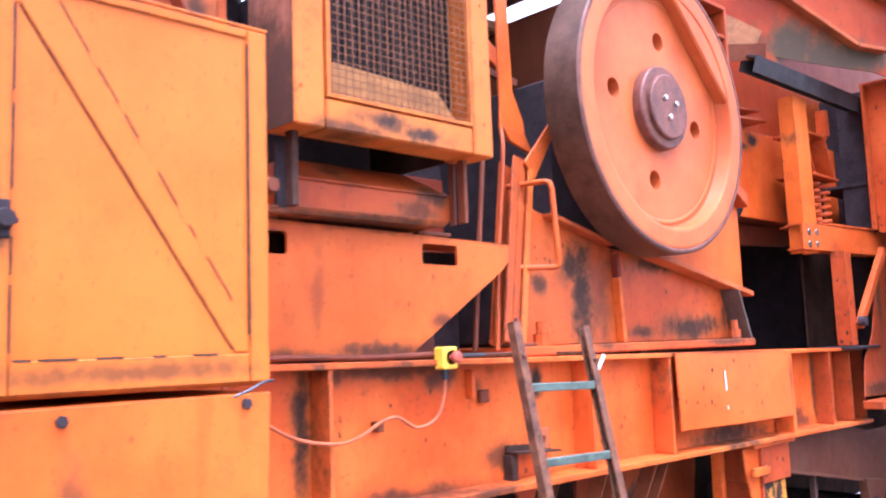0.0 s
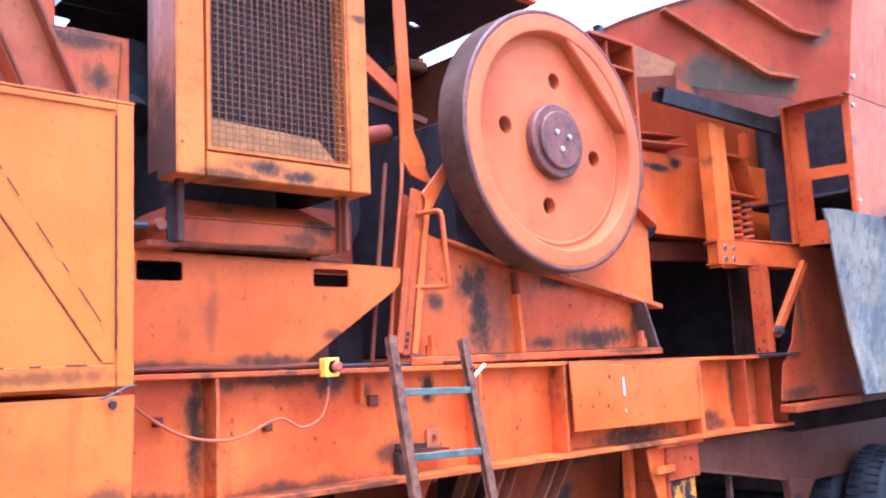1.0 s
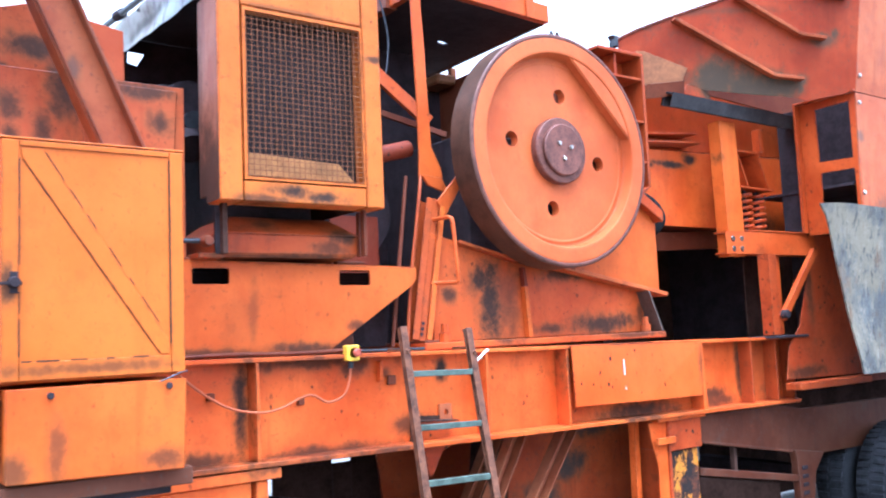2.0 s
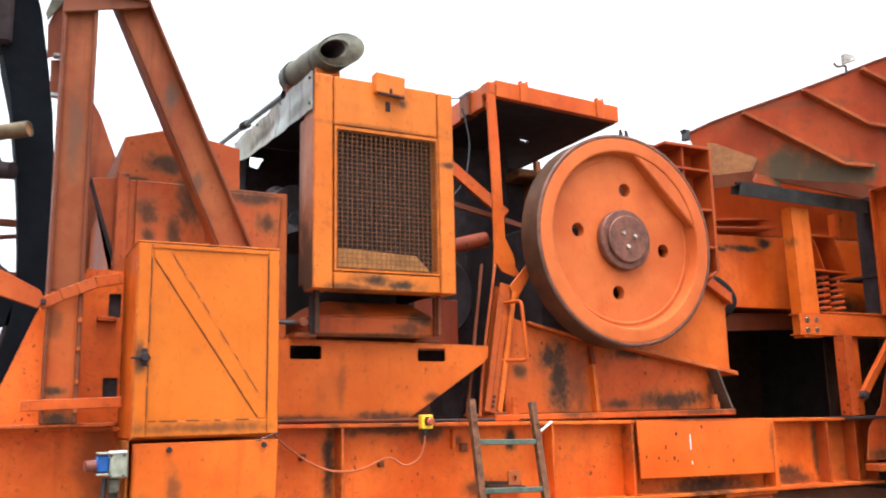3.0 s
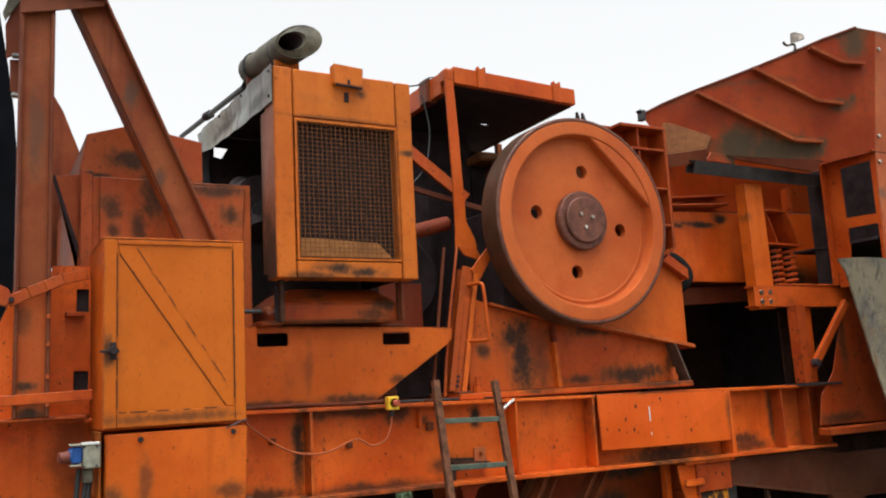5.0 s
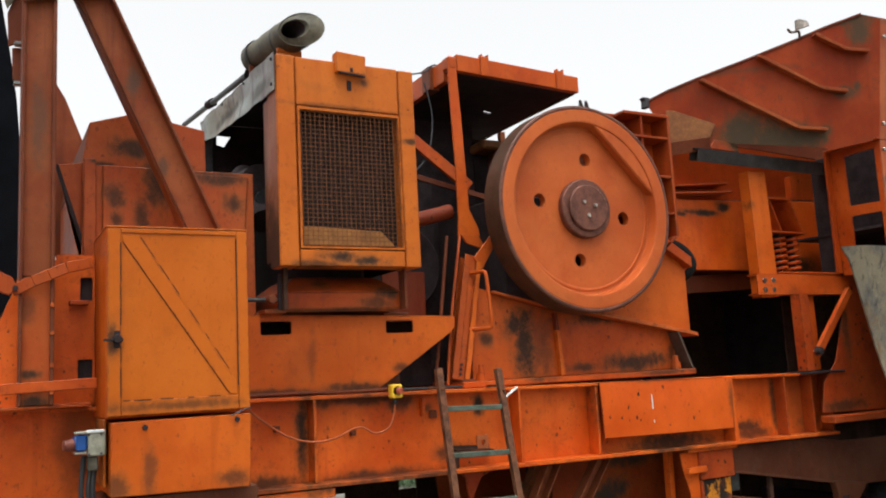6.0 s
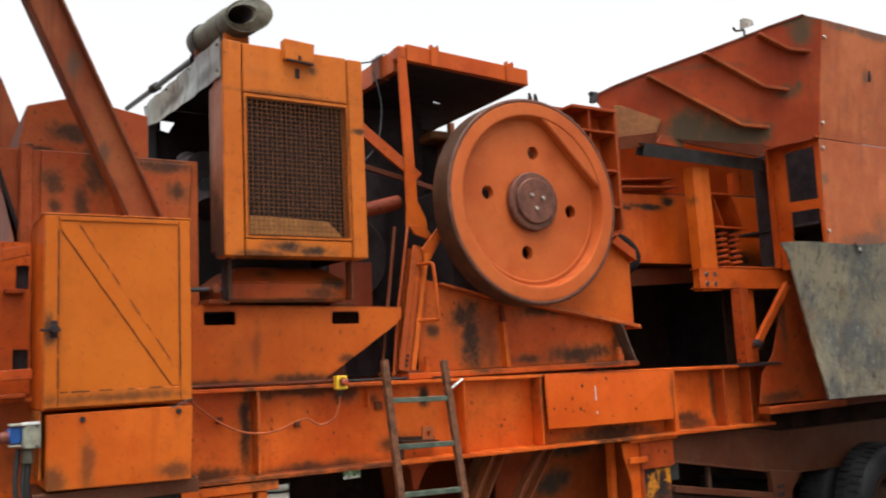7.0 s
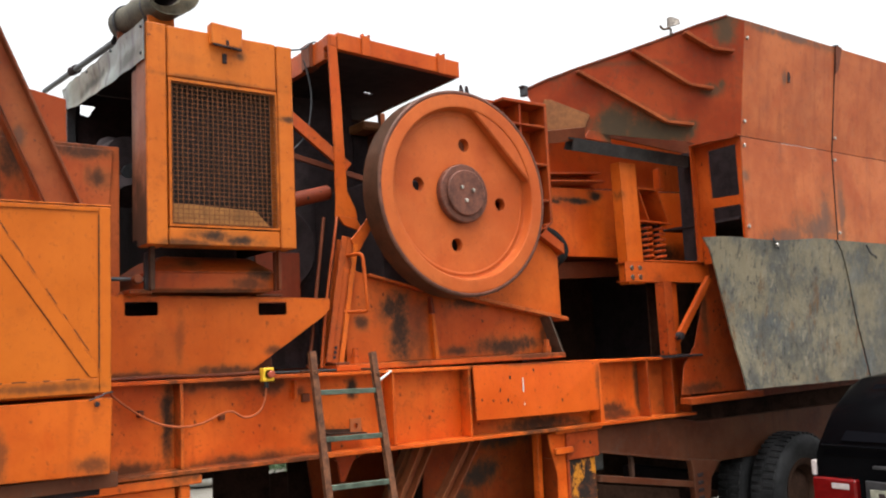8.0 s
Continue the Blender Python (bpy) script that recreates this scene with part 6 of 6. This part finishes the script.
    part("skirt_lip", box(3.57, 4.55, -0.20, -0.07, 1.130, 1.183, 0.006), paint_red, t)
    # Far stretch takes darker paint for the shade under the rubber sheet.
    part("skirt_lip", box(4.56, 11.0, -0.16, -0.07, 1.130, 1.190, 0.006), paint_dark, t)


def make_rubber_sheets():
    def sheet(name, label, cols, tops, bots, mat):
        t = thing(name, label, "rubber sheet", (cols[0][0], cols[0][1], bots[0][1]), "hanging sheets")
        bm = bmesh.new()
        rows, k = [], 14
        for (x, y), (tx, tz), (bx, bz) in zip(cols, tops, bots):
            line = []
            for i in range(k + 1):
                f = i / k
                px = x + tx + (bx - tx) * f ** 0.62
                pz = tz + (bz - tz) * f
                py = y + 0.035 * math.sin(f * 2.6) + 0.025 * noise.noise((px * 2.2, pz * 2.2, 3)) + 0.05 * f
                line.append(bm.verts.new((px, py, pz)))
            rows.append(line)
        for u, v in zip(rows, rows[1:]):
            for i in range(k):
                bm.faces.new((u[i], v[i], v[i + 1], u[i + 1]))
        got = bmesh.ops.extrude_face_region(bm, geom=bm.faces[:])
        bmesh.ops.translate(bm, verts=[g for g in got["geom"] if isinstance(g, bmesh.types.BMVert)], vec=(0, 0.012, 0))
        part("sheet", bm, mat, t, smooth=True)
        return t
    n = 16
    cols, tops, bots = [], [], []
    for i in range(n + 1):
        f = i / n
        cols.append((3.335 + 1.885 * f, -0.615 - 0.008 * f))
        tops.append((0.0, 2.450 + 0.012 * math.sin(f * 9) + 0.044 * f))
        bots.append((0.50 * (1 - f) + 0.46 * f, 1.262 - 0.02 * f))
    a = sheet("rubber_sheet", "grey dusty rubber sheet hung on the hopper side", cols, tops, bots, grey_sheet)
    part("hook", bar((4.24, -0.640, 2.475), (4.31, -0.645, 2.385), 0.016, 0.010), dark_steel, a)
    part("hook", bolt_head((4.29, -0.632, 2.42), 0.018, 0.02), bolt_steel, a)
    cols, tops, bots = [], [], []
    for i in range(n + 1):
        f = i / n
        cols.append((5.228 + 4.0 * f, -0.630))
        tops.append((0.0, 2.492 - 0.03 * f))
        bots.append((0.47, 1.245 + 0.06 * f))
    b = sheet("rubber_sheet", "pale grey smooth rubber sheet hung on the hopper side", cols, tops, bots, smooth_sheet)
    part("hook", tube(smoothed([(5.69, -0.655, 2.46), (5.73, -0.67, 2.38), (5.80, -0.67, 2.36), (5.83, -0.665, 2.34)], 4), 0.008, 6), dark_steel, b)


def make_work_lamp():
    t = thing("work_lamp", "small bent metal work lamp bracket on the hopper rim", "work lamp", (3.44, -0.34, 4.13))
    t.location = (3.455, -0.34, 4.155)
    part("bracket", tube(smoothed([(3.47, -0.36, 4.13), (3.46, -0.37, 4.185), (3.40, -0.345, 4.18), (3.37, -0.34, 4.205)], 4), 0.010, 7), edge_steel, t)
    part("head", prism([(3.43, -0.40, 4.19), (3.51, -0.44, 4.215), (3.52, -0.42, 4.265), (3.45, -0.39, 4.285)], (0.02, 0.06, 0.01), 0.006), lamp_shell, t)


make_spring_mount()
make_feeder()
make_steel_channels()
make_hopper()
make_rubber_sheets()
make_work_lamp()

# ---- conveyor beside the machine ----
def make_side_conveyor():
    t = thing("side_conveyor", "black rubber conveyor belt on a dark steel frame", "conveyor", (-2.4, 0.9, GROUND))
    def strip(left, right, y0, y1, name, mat):
        bm = bmesh.new()
        rows = [(bm.verts.new((a[0], y0, a[1])), bm.verts.new((b[0], y0, b[1])), bm.verts.new((b[0], y1, b[1])), bm.verts.new((a[0], y1, a[1]))) for a, b in zip(left, right)]
        for u, v in zip(rows, rows[1:]):
            for i in range(4):
                bm.faces.new((u[i], u[(i + 1) % 4], v[(i + 1) % 4], v[i]))
        bm.faces.new(rows[0]), bm.faces.new(rows[-1][::-1])
        part(name, bm, mat, t)
    y = 0.7
    left = [(-2.43, 4.5), (-2.40, 4.2), (-2.352, 4.02), (-2.315, 3.78), (-2.251, 3.51), (-2.20, 3.14), (-2.178, 2.92), (-2.160, 2.65), (-2.150, 2.42), (-2.172, 2.2), (-2.25, 1.9), (-2.36, 1.62)]
    right = [(-2.24, 4.5), (-2.16, 4.2), (-2.113, 4.01), (-2.059, 3.68), (-2.022, 3.41), (-2.00, 3.13), (-1.995, 2.93), (-2.0, 2.66), (-1.98, 2.42), (-2.00, 2.2), (-2.08, 1.9), (-2.20, 1.60)]
    strip(left, right, y, y + 0.5, "belt", belt_rubber)
    for x0, z0, x1, z1 in ((-2.36, 3.22, -2.15, 3.26), (-2.2, 4.22, -2.07, 4.28)):
        r = part("roller", lathe([(0.0, 0.0), (0.036, 0.0), (0.036, 0.01), (0.044, 0.01), (0.044, -0.30), (0, -0.30)], (x1, y - 0.12, z1), (1, -0.55, 0.12), 20), roller_cream, t, "cream-coloured conveyor roller pipe", True)
        part("core", lathe([(0, 0.003), (0.034, 0.003), (0.034, 0), (0, 0)], (x1 + 0.0005, y - 0.12, z1), (1, -0.55, 0.12), 16), dust_yellow, r)
    part("side_post", box(-2.62, -2.41, 0.5, 0.52, 2.95, 4.6, 0.004), paint_column, t)
    part("bearing", lathe([(0, 0.06), (0.06, 0.05), (0.08, 0.0), (0.08, -0.1), (0, -0.1)], (-2.34, 0.66, 3.06), (0.6, -1, 0), 16), black_iron, t, smooth=True)
    part("bearing", lathe([(0, 0.06), (0.05, 0.05), (0.05, -0.1), (0, -0.1)], (-2.25, 0.66, 3.03), (1, -0.6, -0.1), 16), black_iron, t, smooth=True)
    part("hood", box(-2.50, -2.26, 0.66, 0.9, 3.78, 4.42, 0.02), black_iron, t)
    part("hose", tube(smoothed([(-2.42, 0.6, 3.75), (-2.40, 0.6, 3.3), (-2.36, 0.6, 2.8), (-2.26, 0.6, 2.52), (-2.2, 0.6, 2.45)], 6), 0.010, 7), cable_black, t, smooth=True)
    part("rail", bar((-3.6, 1.1, 2.84), (-2.1, 1.1, 2.82), 0.045, 0.03), paint_brown, t)
    part("rail", bar((-3.6, 1.12, 2.56), (-2.1, 1.12, 2.755), 0.026, 0.03), paint_brown, t)
    part("rail", bar((-3.6, 1.1, 2.70), (-2.40, 1.1, 2.722), 0.04, 0.03), paint_brown, t)
    part("rail", bar((-3.6, 1.1, 2.53), (-2.1, 1.1, 2.505), 0.04, 0.03), paint_brown, t)
    part("rail_post", bar((-2.36, 1.08, 1.6), (-2.378, 1.08, 3.05), 0.06, 0.05), paint_brown, t)
    part("frame_bar", bar((-3.6, 0.8, 2.24), (-2.1, 0.8, 2.26), 0.175, 0.05), belt_rubber, t)
    part("frame_bar", bar((-2.30, 0.8, 1.62), (-2.06, 0.8, 2.45), 0.12, 0.05), black_iron, t)
    part("frame_bar", bar((-2.42, 0.8, 2.3), (-2.34, 0.8, 1.62), 0.07, 0.05), black_iron, t)


# ---- parked car ----
def make_car():
    t = thing("parked_car", "black sport utility car parked beside the machine", "car", (5.7, -2.3, GROUND))
    xr, yl, w = 3.36, -1.352, 1.86
    g = GROUND
    def shell(rows, name, mat, parent, label=""):
        """Skins cross rings of the car: each row is x and a half outline of (in from the left side, height)."""
        bm = bmesh.new()
        rings = []
        for x, half in rows:
            ring = [bm.verts.new((x, yl - d, z)) for d, z in half] + [bm.verts.new((x, yl - w + d, z)) for d, z in half[::-1]]
            rings.append(ring)
        for a, b in zip(rings, rings[1:]):
            k = len(a)
            for i in range(k):
                bm.faces.new((a[i], a[(i + 1) % k], b[(i + 1) % k], b[i]))
        bm.faces.new(rings[0]), bm.faces.new(rings[-1][::-1])
        return part(name, bm, mat, parent, label, True)
    def half(tuck, zlow, zbelt):
        return [(0.10 + tuck, g + zlow), (0.02 + tuck, g + zlow + 0.12), (0.0 + tuck, g + 0.75), (0.015 + tuck, g + zbelt - 0.05), (0.05 + tuck, g + zbelt)]
    lower = [(xr + 0.03, half(0.05, 0.45, 1.12)), (xr + 0.0, half(0.02, 0.38, 1.16)), (xr + 0.08, half(0.0, 0.30, 1.19)), (xr + 0.6, half(0, 0.28, 1.19)), (xr + 3.0, half(0, 0.28, 1.14)), (xr + 4.2, half(0.03, 0.30, 1.06)), (xr + 4.65, half(0.10, 0.36, 0.94)), (xr + 4.72, half(0.2, 0.42, 0.85))]
    body = shell(lower, "body", car_black, t)
    def cab(*half):
        return [(d, g + z) for d, z in half]
    cabin = [(xr + 0.02, cab((0.03, 1.10), (0.035, 1.12), (0.04, 1.15), (0.06, 1.165), (0.5, 1.17))), (xr + 0.14, cab((0.02, 1.10), (0.04, 1.22), (0.09, 1.37), (0.16, 1.41), (0.5, 1.42))),
             (xr + 0.34, cab((0.02, 1.10), (0.05, 1.25), (0.13, 1.53), (0.22, 1.585), (0.5, 1.605))), (xr + 0.6, cab((0.02, 1.10), (0.05, 1.25), (0.14, 1.54), (0.24, 1.605), (0.5, 1.625))),
             (xr + 2.2, cab((0.02, 1.10), (0.05, 1.25), (0.14, 1.55), (0.24, 1.615), (0.5, 1.63))), (xr + 2.7, cab((0.02, 1.10), (0.06, 1.22), (0.16, 1.45), (0.26, 1.52), (0.5, 1.53))), (xr + 3.4, cab((0.10, 1.08), (0.11, 1.09), (0.12, 1.10), (0.14, 1.11), (0.5, 1.12)))]
    shell(cabin, "cabin", car_black, t)
    part("rear_window", prism([(xr + 0.030, yl - 0.20, g + 1.19), (xr + 0.030, yl - w + 0.20, g + 1.19), (xr + 0.285, yl - w + 0.34, g + 1.545), (xr + 0.285, yl - 0.34, g + 1.545)], (-0.012, 0, 0.004), 0), car_glass, t)
    part("spoiler", box(xr + 0.22, xr + 0.42, yl - w + 0.45, yl - 0.45, g + 1.590, g + 1.615, 0.008), car_black, t)
    def light(y0, y1):
        lamp = part("tail_light", box(xr - 0.022, xr + 0.16, min(y0, y1), max(y0, y1), g + 0.77, g + 0.95, 0.012), lamp_red, t, "red tail light")
        s = -1 if y0 > y1 else 1
        part("reverse_lens", box(xr - 0.026, xr - 0.02, min(y0 + s * 0.14, y0 + s * 0.26), max(y0 + s * 0.14, y0 + s * 0.26), g + 0.885, g + 0.92, 0.002), lamp_clear, lamp)
        part("indicator_lens", box(xr - 0.018, xr + 0.12, min(y0, y0 + s * 0.032), max(y0, y0 + s * 0.032), g + 0.956, g + 1.058, 0.008), lamp_clear, lamp)
    light(yl + 0.004, yl - 0.30)
    light(yl - w - 0.004, yl - w + 0.30)
    part("plate_recess", box(xr - 0.012, xr + 0.01, yl - 0.96, yl - 0.36, g + 0.76, g + 0.95, 0.004), dark_steel, t)
    pl = part("number_plate", box(xr - 0.018, xr - 0.011, yl - 0.91, yl - 0.39, g + 0.78, g + 0.90, 0.002), box_cream, t, "white number plate with plain bars")
    for i in range(6):
        part("plate_bar", box(xr - 0.0205, xr - 0.0175, yl - 0.86 + 0.075 * i, yl - 0.82 + 0.075 * i, g + 0.80, g + 0.88, 0), black_iron, pl)
    part("trim_strip", box(xr - 0.016, xr + 0.0, yl - w + 0.42, yl - 0.42, g + 1.03, g + 1.05, 0.003), dark_steel, t)
    part("bumper", box(xr - 0.05, xr + 0.25, yl - w + 0.03, yl - 0.03, g + 0.42, g + 0.70, 0.05), car_black, t)
    for x in (xr + 0.92, xr + 3.75):
        for y in (yl - 0.13, yl - w + 0.13):
            tyre = part("wheel", lathe([(0.22, -0.11), (0.33, -0.12), (0.365, -0.09), (0.365, 0.09), (0.33, 0.12), (0.22, 0.11)], (x, y, g + 0.365), (0, 1, 0), 40, close=True), rubber, t, smooth=True)
            part("rim", lathe([(0, -0.03), (0.08, -0.05), (0.22, -0.02), (0.23, -0.10), (0.23, 0.10), (0, 0.10)], (x, y, g + 0.365), (0, 1 if y < -2.2 else -1, 0), 32), zinc, tyre, smooth=True)


# ---- scraps and greenery beyond the machine ----
def make_far_bits():
    t = thing("scrap_bag", "white sack lying behind the machine", "sack", (2.7, 8.5, GROUND))
    bm = bmesh.new()
    bmesh.ops.create_icosphere(bm, subdivisions=3, radius=0.35)
    for v in bm.verts:
        v.co += v.co * 0.3 * noise.noise(v.co * 3)
        v.co.z = max(v.co.z * 0.75, -0.2)
    bmesh.ops.translate(bm, verts=bm.verts, vec=(2.7, 8.5, GROUND + 0.2))
    part("sack", bm, box_white, t, smooth=True)
    rnd = random.Random(8)
    b = thing("bush", "green leafy bush behind the machine", "bush", (4.4, 9.6, GROUND))
    part("stem", tube([(4.4, 9.6, GROUND), (4.45, 9.6, GROUND + 0.4)], 0.03, 6), paint_bogie, b)
    bm = bmesh.new()
    for i in range(1500):
        p = Vector((rnd.gauss(0, 0.5), rnd.gauss(0, 0.4), abs(rnd.gauss(0.1, 0.16)))) + Vector((4.4, 9.6, GROUND))
        q = Euler((rnd.uniform(0, 6), rnd.uniform(0, 6), rnd.uniform(0, 6))).to_matrix()
        bm.faces.new([bm.verts.new(p + q @ Vector(c)) for c in ((-0.06, 0, 0), (0, -0.025, 0.01), (0.07, 0, 0), (0, 0.025, 0.01))])
    tagged(part("leaves", bm, leaf_green, b), kind="stuff")


make_side_conveyor()
make_car()
make_far_bits()
